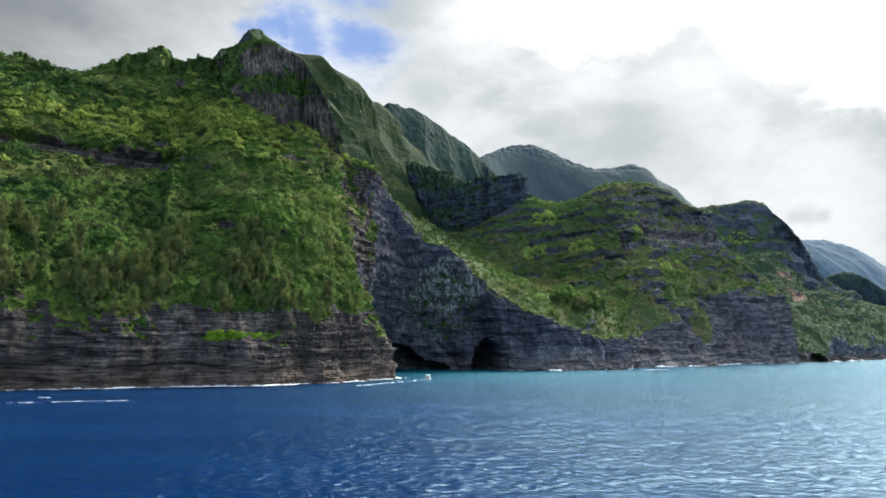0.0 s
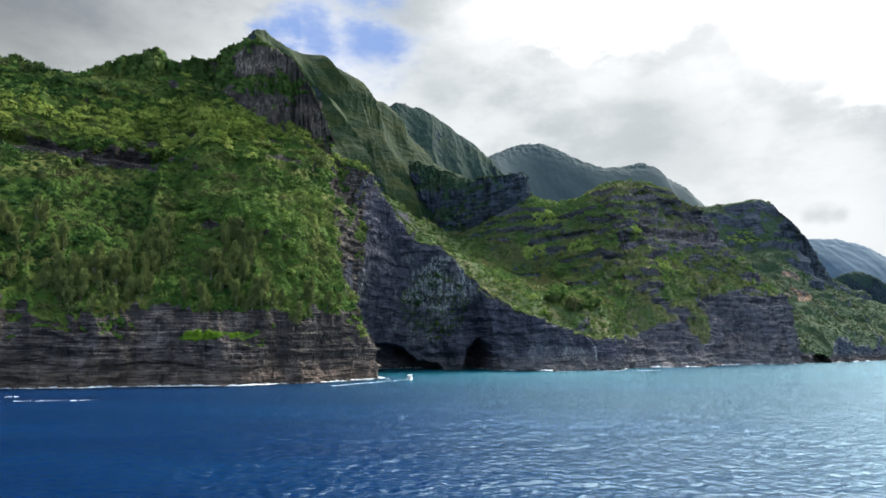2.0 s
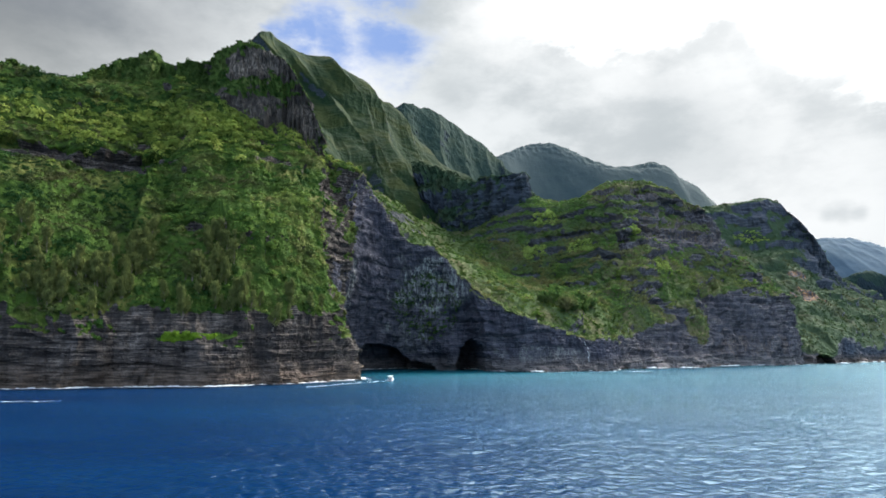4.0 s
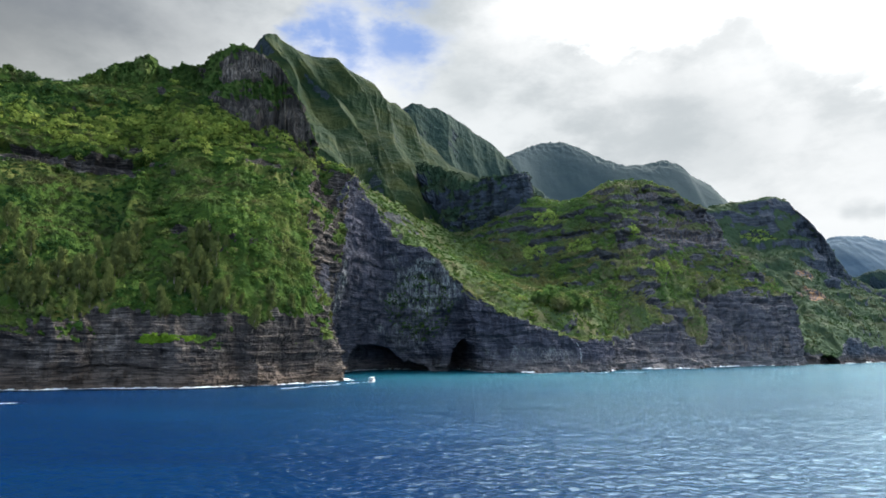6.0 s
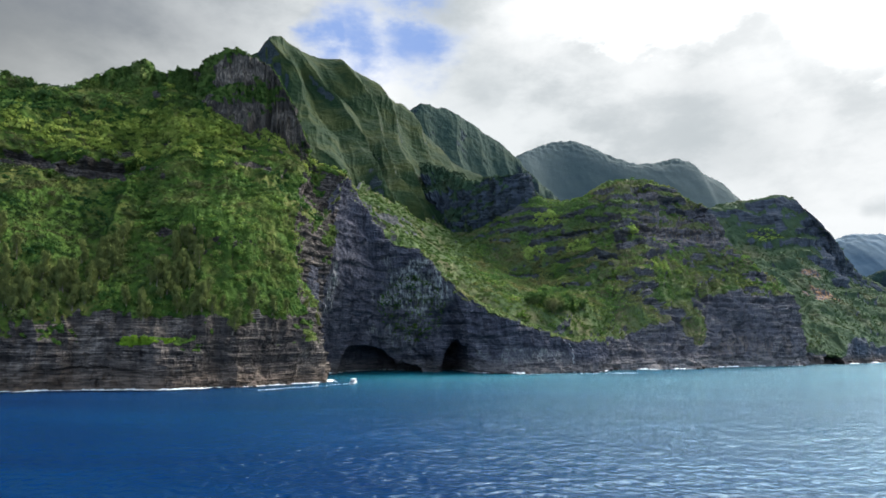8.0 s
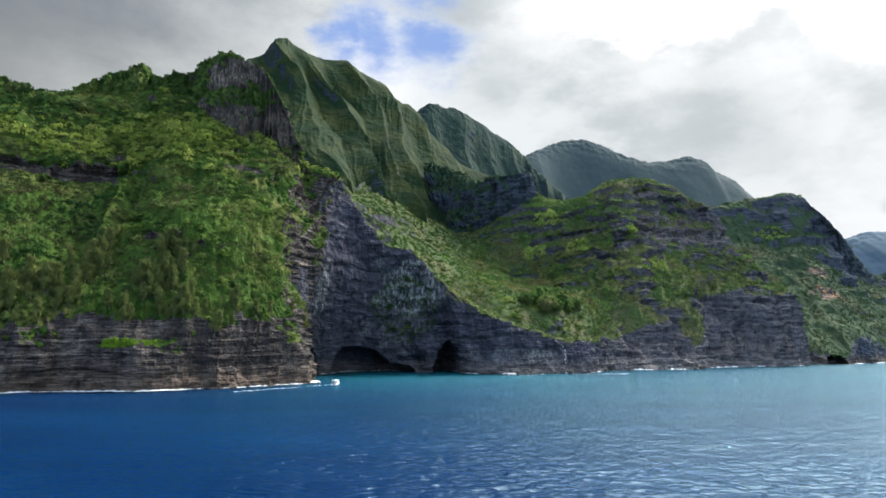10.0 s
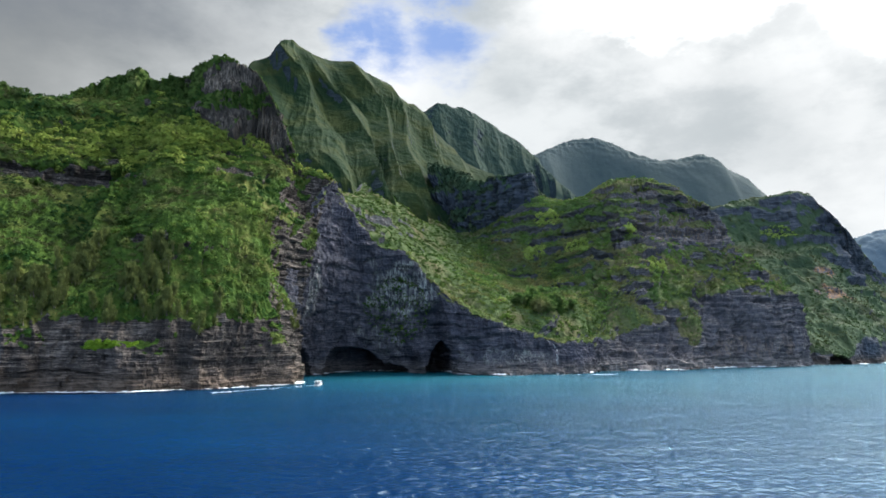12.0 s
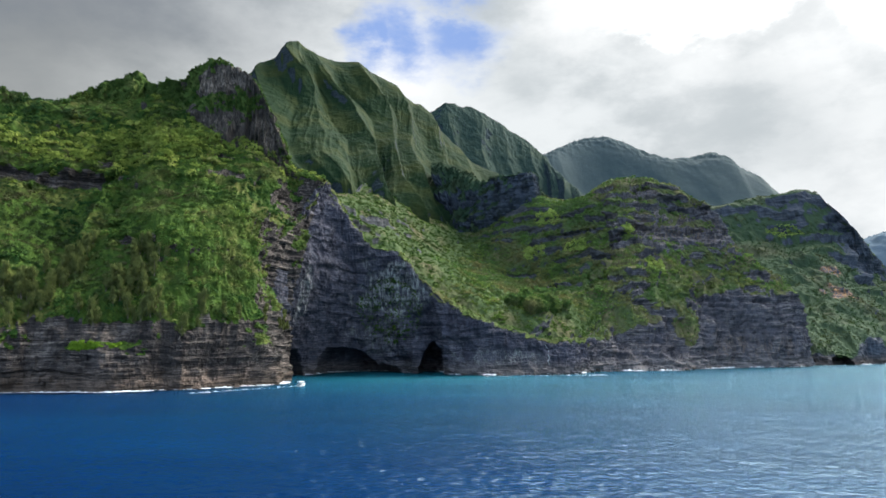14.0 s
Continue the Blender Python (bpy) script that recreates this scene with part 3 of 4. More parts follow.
def caves(q, n):
    """A shallow alcove in the cove's wall, then three sea caves at its foot: middle x, y, half width, height, depth."""
    a = np.maximum(np.abs(q[:, 0] - 8 + 0.12 * (q[:, 2] - 50)) + 5 * fbm(q / 22, 3, seed=75), 0)
    roof = 112 * np.sqrt(np.clip(1 - (a / 47) ** 2.4, 0, 1)) + 4 * fbm(q / 10, 3, seed=76)
    m = step(roof - q[:, 2], -2, 9) * step(q[:, 1], 640, 655)
    q = q + np.array((-0.15, 1.0, 0.0)) * (m * (2.5 + 2.0 * fbm(q / 14, 3, seed=78)))[:, None]
    # a chimney of shade above the deepest cave
    a = np.abs(q[:, 0] - 38 + 0.25 * (q[:, 2] - 30)) / 17 + 0.25 * fbm(q / 12, 3, seed=74)
    q = q + np.array((-0.1, 1.0, 0.0)) * (8 * step(a, 1.1, 0.35) * step(q[:, 2], 74, 34) * step(q[:, 1], 640, 655))[:, None]
    for cx, half, high, deep, fall in ((-44, 23, 25, 42, 0.010), (-12, 18, 8, 30, 0.02), (43, 14, 30, 60, -0.012)):
        a = np.abs(q[:, 0] - cx) + 2.0 * fbm(q / 8, 3, seed=77)
        roof = high * np.clip(1 - np.maximum(a / half, 0) ** 2.4, 0, 1) ** 0.5 * (1 - fall * (q[:, 0] - cx)) + 1.2 * fbm(q / 5, 2, seed=73)
        m = step(roof - q[:, 2], 0, 3) * (a < half) * (q[:, 1] > 630)
        q = q + np.array((-0.15, 1.0, 0.0)) * (m * deep)[:, None]
    a = np.hypot(q[:, 0] + 79, q[:, 1] - 606) + 2.6 * fbm(q / 8, 3, seed=77)
    m = step(24 * np.clip(1 - (a / 22) ** 2, 0, 1) ** 0.5 - q[:, 2], 0, 3) * (a < 22)
    q = q + np.array((-0.9, 0.5, 0.0)) * (m * 40)[:, None]
    return q


def sea_hole(q, n):
    """A low sea cave at the point of the cape."""
    a = np.hypot(q[:, 0] - 560, q[:, 1] - 1010) + 1.5 * fbm(q / 9, 3, seed=79)
    m = step(13 * np.clip(1 - (a / 17) ** 2, 0, 1) ** 0.42 - q[:, 2], 0, 2) * (a < 17)
    return q + np.array((0.1, 1.0, 0.0)) * (m * 35)[:, None]


COVE = [(-60, 500), (-72, 560), (-80, 597), (-64, 642), (-35, 688), (-5, 694), (30, 676), (56, 657), (93, 634), (124, 641), (160, 660), (188, 684), (200, 740)]
RIM = [(-80, 570, 120), (-72, 590, 140), (-66, 640, 188), (-48, 652, 160), (-24, 664, 128), (5, 673, 120), (30, 667, 92), (68, 655, 66), (98, 646, 49), (130, 660, 39), (150, 674, 31), (184, 700, 29), (210, 750, 32)]
land("cove_cliff", "dark grey layered sea cliff with caves at its foot", [
    foot(COVE, -8), foot(COVE, 0),
    [(-62, 505, 35), (-72, 562, 35), (-74, 600, 35), (-58, 642, 40), (-30, 680, 38), (-2, 685, 36), (33, 670, 32), (58, 657, 28), (94, 644, 20), (126, 654, 18), (160, 672, 16), (190, 694, 15), (202, 742, 15)],
    [(-70, 530, 75), (-68, 562, 60), (-64, 585, 105), (-45, 650, 95), (-22, 677, 85), (2, 680, 75), (36, 666, 62), (64, 650, 48), (95, 644, 32), (128, 656, 28), (155, 672, 25), (187, 696, 24), (206, 745, 26)],
    RIM, moved(RIM, 0, 20, 2), moved(RIM, 0, 60, -10),
], 520, 260, [-1, -1, -0.8, -0.6, -0.1, 0.4, 0.4], lump=(45, 3.5), flute=(12, 1.5, 1.2, 4), strata=(3.4, 1.05), rough=(7, 1.8), seed=11, material=COVE_ROCK, carve=caves, pale=[(0, 680, 86, 36, 26, 1.1), (-6, 684, 50, 34, 22, 0.45), (-66, 600, 70, 8, 42, 0.9), (30, 668, 75, 18, 14, 0.6), (115, 655, 14, 45, 8, 0.6), (-20, 680, 30, 20, 20, 0.4)])

land("valley_slope", "green hanging valley slope behind the cove cliff", [
    [(-110, 640, 185), (-66, 655, 176), (-24, 672, 116), (5, 680, 108), (37, 670, 75), (93, 650, 36), (130, 664, 30), (165, 690, 22), (205, 745, 22)],
    [(-110, 740, 210), (-60, 740, 180), (-30, 757, 155), (15, 750, 130), (60, 740, 100), (105, 735, 78), (150, 735, 66), (180, 755, 60), (222, 792, 60)],
    [(-120, 900, 240), (-70, 900, 215), (-10, 910, 165), (40, 915, 135), (70, 922, 128), (110, 935, 116), (145, 950, 114), (187, 895, 122), (236, 856, 114)],
    [(-130, 1050, 290), (-90, 1080, 265), (-20, 1090, 215), (30, 1080, 190), (60, 1060, 175), (110, 1030, 160), (145, 1012, 160), (188, 975, 176), (244, 915, 176)],
    [(-120, 1200, 300), (-80, 1220, 270), (-36, 1236, 258), (3, 1225, 238), (56, 1178, 238), (100, 1135, 255), (143, 1110, 272), (190, 1085, 258), (240, 1040, 262)],
    [(-120, 1350, 320), (-80, 1350, 290), (-36, 1350, 270), (3, 1330, 250), (56, 1290, 250), (100, 1250, 255), (143, 1230, 262), (190, 1200, 250), (240, 1160, 250)],
], 260, 300, [0.3, 0.3, 0.25, 0.2, 0.2, 0.3], lump=(60, 5), flute=(40, 3, 0.9, 4), strata=(3.5, 1.0), terrace=(21, 3.4, 100), slope=0.5, material=VALLEY_ROCK, notches=[(190, 985, 188, 50, 5, 8), (165, 900, 102, 48, 4.5, 8), (224, 895, 140, 16, 4, 6), (195, 1022, 222, 26, 3, 5), (119, 975, 127, 22, 3, 5)], spots=[(100, 1120, 255, 30, 12, -0.5), (160, 990, 165, 30, 6, -0.5), (190, 985, 188, 46, 6, -0.8), (165, 900, 102, 44, 5, -0.8), (224, 895, 140, 15, 5, -0.7), (195, 1022, 222, 24, 4, -0.6), (119, 975, 127, 20, 4, -0.6)], seed=17, category="slope")

HILL = [(176, 680), (216, 745), (256, 768), (304, 790), (341, 840), (387, 878), (432, 903), (480, 935), (500, 965), (505, 1010)]
TOP = [(185, 1105, 235), (248, 1055, 276), (287, 1028, 276), (314, 1000, 270), (332, 1002, 262), (367, 1040, 253), (398, 1012, 222), (445, 1050, 160), (510, 1130, 130), (560, 1210, 115)]
land("coastal_hill", "terraced green hill with ledges of dark basalt above the sea", [
    foot(HILL, -8), foot(HILL, 0),
    [(183, 700, 25), (224, 770, 34), (262, 806, 48), (318, 836, 34), (354, 880, 74), (398, 913, 88), (442, 936, 92), (484, 955, 86), (505, 985, 60), (515, 1030, 40)],
    [(190, 735, 30), (232, 810, 72), (262, 830, 80), (318, 865, 85), (360, 912, 102), (402, 930, 108), (446, 950, 112), (484, 965, 92), (510, 1000, 64), (520, 1050, 45)],
    [(192, 800, 52), (248, 843, 110), (285, 868, 118), (325, 905, 125), (352, 935, 130), (405, 950, 132), (440, 966, 134), (470, 975, 112), (510, 1020, 80), (530, 1080, 60)],
    [(192, 910, 105), (250, 900, 160), (280, 925, 172), (310, 945, 176), (341, 966, 172), (390, 970, 170), (415, 980, 168), (450, 990, 130), (500, 1050, 100), (540, 1130, 80)],
    [(185, 985, 150), (254, 922, 196), (285, 950, 215), (310, 970, 222), (345, 995, 215), (380, 1000, 205), (402, 995, 195), (440, 1020, 140), (500, 1080, 110), (550, 1170, 95)],
    TOP, moved(TOP, 0, 120, -60),
], 380, 300, [-1, -1, -0.05, 0.34, 0.30, 0.26, 0.26, 0.3, 0.3], lump=(40, 5.5), flute=(17, 3.4, 0.8, 4), strata=(3.0, 1.9), pale=[(345, 975, 190, 75, 28, 0.65), (300, 970, 245, 30, 14, 0.5), (415, 915, 22, 80, 18, 0.5), (255, 785, 15, 30, 12, 0.4)], terrace=(17, 3.6, 60), rough=(8, 2.0), seed=23, material=HILL_ROCK, slope=0.50, notches=[(240, 900, 160, 40, 7, 6), (335, 960, 180, 70, 9, 6), (236, 842, 107, 32, 4.5, 7), (275, 831, 76, 16, 4, 5), (298, 967, 245, 20, 6, 6), (397, 992, 222, 22, 4, 5), (337, 868, 84, 30, 4, 5), (450, 962, 118, 28, 5, 5)], spots=[(350, 960, 178, 92, 17, -0.55), (262, 918, 190, 40, 6, -0.5), (236, 842, 107, 28, 5, -0.7), (275, 831, 76, 15, 5, -0.6), (298, 967, 245, 18, 6, -0.5), (397, 992, 222, 20, 5, -0.6), (415, 920, 45, 70, 40, -0.7), (380, 1000, 215, 30, 10, -0.5), (240, 900, 165, 30, 7, -0.6), (450, 960, 118, 30, 7, -0.6), (255, 830, 92, 20, 6, -0.5), (300, 905, 140, 18, 6, -0.5), (325, 840, 50, 17, 26, 0.9), (250, 800, 55, 25, 10, 0.4)], category="hill")

POINT = [(420, 1010), (505, 1000), (562, 1007), (610, 1055), (680, 1120), (760, 1200), (860, 1300), (1000, 1420)]
CAPE = [(440, 1500, 318), (545, 1500, 327), (602, 1500, 341), (660, 1484, 345), (712, 1482, 348), (762, 1422, 258), (870, 1560, 190), (1060, 1720, 150)]
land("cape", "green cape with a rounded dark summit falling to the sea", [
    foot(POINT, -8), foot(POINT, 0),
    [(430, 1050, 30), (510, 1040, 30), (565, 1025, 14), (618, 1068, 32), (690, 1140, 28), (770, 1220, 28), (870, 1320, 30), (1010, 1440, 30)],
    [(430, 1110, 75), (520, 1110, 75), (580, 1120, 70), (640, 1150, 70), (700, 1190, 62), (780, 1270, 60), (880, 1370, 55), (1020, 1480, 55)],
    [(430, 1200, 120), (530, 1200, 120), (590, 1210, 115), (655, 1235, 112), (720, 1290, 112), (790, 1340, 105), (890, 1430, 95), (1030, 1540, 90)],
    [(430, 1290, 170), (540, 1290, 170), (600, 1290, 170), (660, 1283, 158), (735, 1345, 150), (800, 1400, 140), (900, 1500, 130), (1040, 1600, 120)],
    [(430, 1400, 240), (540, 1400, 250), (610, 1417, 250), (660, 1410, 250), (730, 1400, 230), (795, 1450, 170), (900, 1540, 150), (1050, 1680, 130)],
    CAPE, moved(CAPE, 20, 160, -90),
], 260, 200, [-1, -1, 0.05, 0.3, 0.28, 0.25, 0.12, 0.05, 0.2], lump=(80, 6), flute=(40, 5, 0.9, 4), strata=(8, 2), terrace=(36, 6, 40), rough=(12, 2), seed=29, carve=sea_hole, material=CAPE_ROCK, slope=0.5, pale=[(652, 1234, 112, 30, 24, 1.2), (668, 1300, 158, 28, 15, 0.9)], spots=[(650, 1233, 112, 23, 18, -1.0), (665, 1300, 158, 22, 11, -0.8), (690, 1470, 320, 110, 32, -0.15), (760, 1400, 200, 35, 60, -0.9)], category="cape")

PEAK = [(-700, 1400, 600), (-544, 1430, 652), (-485, 1470, 718), (-440, 1500, 777), (-411, 1530, 756), (-379, 1580, 760), (-317, 1653, 766), (-250, 1700, 734), (-199, 1760, 700), (-171, 1800, 685), (-60, 1850, 560), (60, 1900, 470)]
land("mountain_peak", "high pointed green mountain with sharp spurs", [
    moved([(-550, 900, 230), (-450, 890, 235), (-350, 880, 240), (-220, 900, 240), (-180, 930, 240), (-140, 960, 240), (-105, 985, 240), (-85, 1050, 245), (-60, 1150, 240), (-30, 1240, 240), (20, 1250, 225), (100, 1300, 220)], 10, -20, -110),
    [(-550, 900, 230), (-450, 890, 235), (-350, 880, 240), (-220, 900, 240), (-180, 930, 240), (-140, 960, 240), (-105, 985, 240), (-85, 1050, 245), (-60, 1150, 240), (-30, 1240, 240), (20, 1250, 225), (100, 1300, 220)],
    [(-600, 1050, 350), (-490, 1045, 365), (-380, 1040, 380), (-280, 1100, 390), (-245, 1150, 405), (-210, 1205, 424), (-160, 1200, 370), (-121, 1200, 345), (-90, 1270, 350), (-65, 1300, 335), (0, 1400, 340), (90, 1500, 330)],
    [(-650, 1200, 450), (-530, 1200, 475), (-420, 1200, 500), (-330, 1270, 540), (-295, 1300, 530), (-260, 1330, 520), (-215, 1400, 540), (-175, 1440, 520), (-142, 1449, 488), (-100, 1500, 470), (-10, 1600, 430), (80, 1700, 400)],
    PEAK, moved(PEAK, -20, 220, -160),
], 460, 300, [0.2, 0.2, 0.15, 0.2, 0.2, 0.2], lump=(300, 6), flute=(100, 14, 0.25, 0), strata=(9, 1.2), rough=(13, 1.2), crest=0.1, shade_side=0.4, jag=2, slope=0.36, material=FAR_ROCK, seed=37, category="mountain")

FIN = [(-81, 1400, 420), (-28, 1350, 397), (34, 1250, 339), (67, 1180, 328), (87, 1150, 322), (126, 1137, 322), (142, 1137, 316), (146, 1140, 270)]
FINBASE = [(-60, 1290, 265), (-20, 1255, 250), (3, 1220, 238), (50, 1180, 236), (75, 1160, 240), (106, 1128, 250), (140, 1112, 262), (150, 1125, 255)]
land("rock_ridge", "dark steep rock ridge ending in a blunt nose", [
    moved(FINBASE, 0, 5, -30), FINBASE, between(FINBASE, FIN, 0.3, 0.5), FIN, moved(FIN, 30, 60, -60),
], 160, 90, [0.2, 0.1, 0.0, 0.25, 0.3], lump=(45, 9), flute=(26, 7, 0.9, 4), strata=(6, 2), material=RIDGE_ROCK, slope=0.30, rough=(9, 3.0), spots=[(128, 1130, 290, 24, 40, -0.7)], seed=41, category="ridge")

MID = [(-500, 2200, 800), (-307, 2300, 837), (-265, 2361, 885), (-185, 2400, 931), (-74, 2500, 923), (56, 2600, 861), (157, 2600, 776), (206, 2500, 679), (300, 2400, 560)]
MIDBASE = [(-500, 1800, 350), (-300, 1800, 350), (-230, 1850, 370), (-150, 1900, 370), (-60, 1950, 370), (40, 2000, 350), (130, 2000, 330), (200, 2000, 300), (320, 1900, 250)]
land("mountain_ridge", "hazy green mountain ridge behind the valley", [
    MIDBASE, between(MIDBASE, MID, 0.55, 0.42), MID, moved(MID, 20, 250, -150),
], 320, 180, [0.3, 0.2, 0.3, 0.3], lump=(300, 7), flute=(110, 8, 0.25, 0), strata=(30, 2), rough=(20, 2.0), shade_side=0.5, jag=6, material=HAZY_ROCK, crest=0.1, seed=43, category="mountain")

FAR = [(49, 3300, 924), (178, 3300, 980), (351, 3500, 1103), (505, 3528, 1117), (668, 3450, 1012), (771, 3390, 953), (884, 3390, 950), (1006, 3420, 980), (1072, 3400, 938), (1106, 3385, 890), (1182, 3370, 842), (1216, 3350, 790), (1262, 3330, 723), (1350, 3320, 600)]
FARBASE = [(x, y - 900, 230) for x, y, z in FAR]
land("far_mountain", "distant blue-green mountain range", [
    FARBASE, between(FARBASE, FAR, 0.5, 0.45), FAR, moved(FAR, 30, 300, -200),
], 220, 120, [0.3, 0.3, 0.3, 0.3], lump=(250, 3), flute=(190, 2, 0.3, 0), strata=(40, 0.2), rough=(26, 0.6), jag=10, material=HAZE_RANGE_ROCK, crest=0.1, seed=47, category="mountain")

LAST = [(1300, 2900, 400), (1476, 2900, 456), (1577, 2900, 486), (1701, 2900, 480), (1820, 2900, 434), (1929, 2900, 367), (2200, 2900, 250)]
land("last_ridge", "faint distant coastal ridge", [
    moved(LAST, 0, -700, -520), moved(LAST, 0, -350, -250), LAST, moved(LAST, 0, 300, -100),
], 120, 80, [0.3, 0.3, 0.3, 0.3], lump=(200, 6), flute=(110, 6, 0.5, 4), strata=(40, 0.2), rough=(24, 1.5), jag=10, crest=0.1, material=HAZE_COAST_ROCK, seed=53, category="ridge")
NEAR = [(950, 1900, 190), (1056, 1900, 207), (1122, 1900, 226), (1171, 1900, 230), (1217, 1900, 206), (1257, 1900, 173), (1400, 1900, 120)]
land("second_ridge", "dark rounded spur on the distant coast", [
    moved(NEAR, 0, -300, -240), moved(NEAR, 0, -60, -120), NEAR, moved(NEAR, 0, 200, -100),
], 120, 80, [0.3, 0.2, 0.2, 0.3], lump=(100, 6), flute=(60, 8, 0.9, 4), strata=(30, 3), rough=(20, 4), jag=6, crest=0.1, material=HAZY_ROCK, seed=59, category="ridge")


# ---- foliage ----
rng = np.random.default_rng(7)


def pick(name, count, want=0.6, box=None):
    """Places and normals on the green parts of a piece of land, evenly by area."""
    p, n, g = LAND[name]
    a = np.linalg.norm(np.cross(p[1:, :-1] - p[:-1, :-1], p[:-1, 1:] - p[:-1, :-1]), axis=2) * (g[:-1, :-1] > want)
    a[: a.shape[0] // 40] = 0
    if box is not None:
        a = a * box(p[:-1, :-1])
    w = a.ravel() / a.sum()
    k = rng.choice(len(w), count, p=w)
    i, j = np.unravel_index(k, a.shape)
    s, t = rng.random((2, count, 1))
    at = p[i, j] * (1 - s) * (1 - t) + p[i, j + 1] * s * (1 - t) + p[i + 1, j] * (1 - s) * t + p[i + 1, j + 1] * s * t
    return at, n[i, j]


def leaf_quads(centre, way, size, tone):
    """Square-ish sprays of leaves, one quad each, facing way with some scatter."""
    n = len(centre)
    way = way + 0.38 * rng.normal(size=(n, 3))
    way /= np.linalg.norm(way, axis=1, keepdims=True)
    side = np.cross(way, rng.normal(size=(n, 3)))
    side /= np.linalg.norm(side, axis=1, keepdims=True) + 1e-9
    up = np.cross(way, side)
    s = (size * rng.uniform(0.6, 1.3, n))[:, None]
    t = s * rng.uniform(0.45, 0.9, (n, 1))
    fold = way * s * rng.uniform(-0.3, 0.3, (n, 1))
    v = np.stack([centre - side * s, centre - up * t + fold, centre + side * s, centre + up * t + fold], 1).reshape(-1, 3)
    return v, np.arange(4 * n).reshape(-1, 4), np.repeat(tone, 4)


def bushes(name, label, where, count, radius, leaves, seed, bright=0.0, material=None, tints=(), spread=0.16, vary=0.38, **choice):
    """Low shrubs over a green slope: rough domes of leaf sprays, each shrub with its own size and tone."""
    at, nor = pick(where, count, **choice)
    r = radius * rng.lognormal(0, 0.38, count)
    kind = 0.36 + bright + vary * fbm(at / 38, 3, seed=5) + spread * rng.normal(size=count)
    for x, z, rx, rz, amount in tints:
        kind += amount * np.exp(-((at[:, 0] - x) / rx) ** 2 - ((at[:, 2] - z) / rz) ** 2)
    kind = np.clip(kind, 0, 0.92) + 0.08 * (rng.random(count) < 0.15 * spread)
    way = rng.normal(size=(count, leaves, 3))
    way /= np.linalg.norm(way, axis=2, keepdims=True)
    way += 0.75 * nor[:, None] + np.array((0, 0, 0.55))
    way /= np.linalg.norm(way, axis=2, keepdims=True)
    lump = 1 + 0.28 * value_noise((way * 2.1 + at[:, None] * 0.37).reshape(-1, 3), seed + 1).reshape(count, leaves, 1)
    c = at[:, None] + way * r[:, None, None] * lump * rng.uniform(0.6, 1.0, (count, leaves, 1)) * np.array((1, 1, 0.85)) - nor[:, None] * 0.25 * r[:, None, None]
    tone = np.clip(np.repeat(kind, leaves) + 0.06 * rng.normal(size=count * leaves), 0, 1)
    v, f, t = leaf_quads(c.reshape(-1, 3), way.reshape(-1, 3), np.repeat(r, leaves) * 1.35 / math.sqrt(leaves), tone)
    return tagged(mesh_of(name, v, f, material or LEAF, False, tone=t), label, "shrubs", kind="stuff")


SLOPE = [(-222, 106, 34, 24, -0.32), (-190, 218, 70, 30, 0.60), (-120, 205, 40, 18, 0.25), (-85, 105, 50, 60, 0.24), (-215, 75, 60, 45, -0.26), (-330, 262, 60, 30, -0.25), (-240, 130, 50, 35, -0.15), (-350, 190, 90, 70, -0.22), (-300, 130, 60, 50, -0.25), (-270, 190, 50, 25, -0.1), (-250, 128, 40, 26, -0.3), (-120, 140, 40, 30, 0.1)]
off_ledge = lambda p: 1 - (np.abs(p[..., 0] + 119) < 16) * (p[..., 2] < 30)
bushes("shrubs", "dense green shrubs over the headland slope", "headland", 6500, 2.3, 30, 1, -0.03, tints=SLOPE, box=off_ledge)
bushes("shrubs", "small green shrubs between the larger headland shrubs", "headland", 11000, 1.3, 10, 2, -0.10, tints=SLOPE, box=off_ledge)
bushes("small_trees", "round-topped small trees scattered over the headland", "headland", 1300, 3.9, 80, 35, 0.06, tints=SLOPE, spread=0.2, box=off_ledge)
bushes("canopy", "pale lime-green tree canopy over the upper headland", "headland", 1500, 4.0, 80, 31, 0.12, material=CANOPY, spread=0.16, vary=0.3, box=lambda p: np.exp(-((p[..., 0] + 215) / 95) ** 2 - ((p[..., 2] - 222 - 0.12 * (p[..., 0] + 215)) / 30) ** 2))
bushes("shrubs", "dark scrub clinging to the rock tower", "rock_tower", 7000, 1.7, 16, 3, -0.22, material=DULL_LEAF, want=0.3)
bushes("shrubs", "tufts of green in the cove cliff ledges", "cove_cliff", 900, 1.5, 14, 4, 0.0, material=HILL_LEAF, want=0.5)
bushes("shrubs", "grey-green ferns hanging from the cove wall", "cove_cliff", 420, 1.5, 14, 14, -0.05, material=DULL_LEAF, spread=0.1, want=-1, box=lambda p: (np.hypot((p[..., 0] + 2) / 34, (p[..., 2] - 62) / 34) < 1) * (p[..., 1] > 640))
bushes("shrubs", "green shrubs along the rim of the cove", "valley_slope", 6200, 2.1, 22, 5, 0.02, vary=0.45, material=DULL_LEAF, spread=0.09, tints=[(60, 80, 60, 40, 0.10), (140, 60, 40, 25, 0.1), (-45, 165, 50, 45, -0.30), (20, 125, 30, 25, -0.15)], box=lambda p: (p[..., 1] < 790) | (p[..., 0] < 45 + 0.1 * (p[..., 1] - 900)))
bushes("shrubs", "green shrubs over the hanging valley", "valley_slope", 6500, 2.5, 18, 5, -0.02, vary=0.30, material=HILL_LEAF, spread=0.07, box=lambda p: (p[..., 1] > 780) & (p[..., 0] > 30 + 0.1 * (p[..., 1] - 900)))
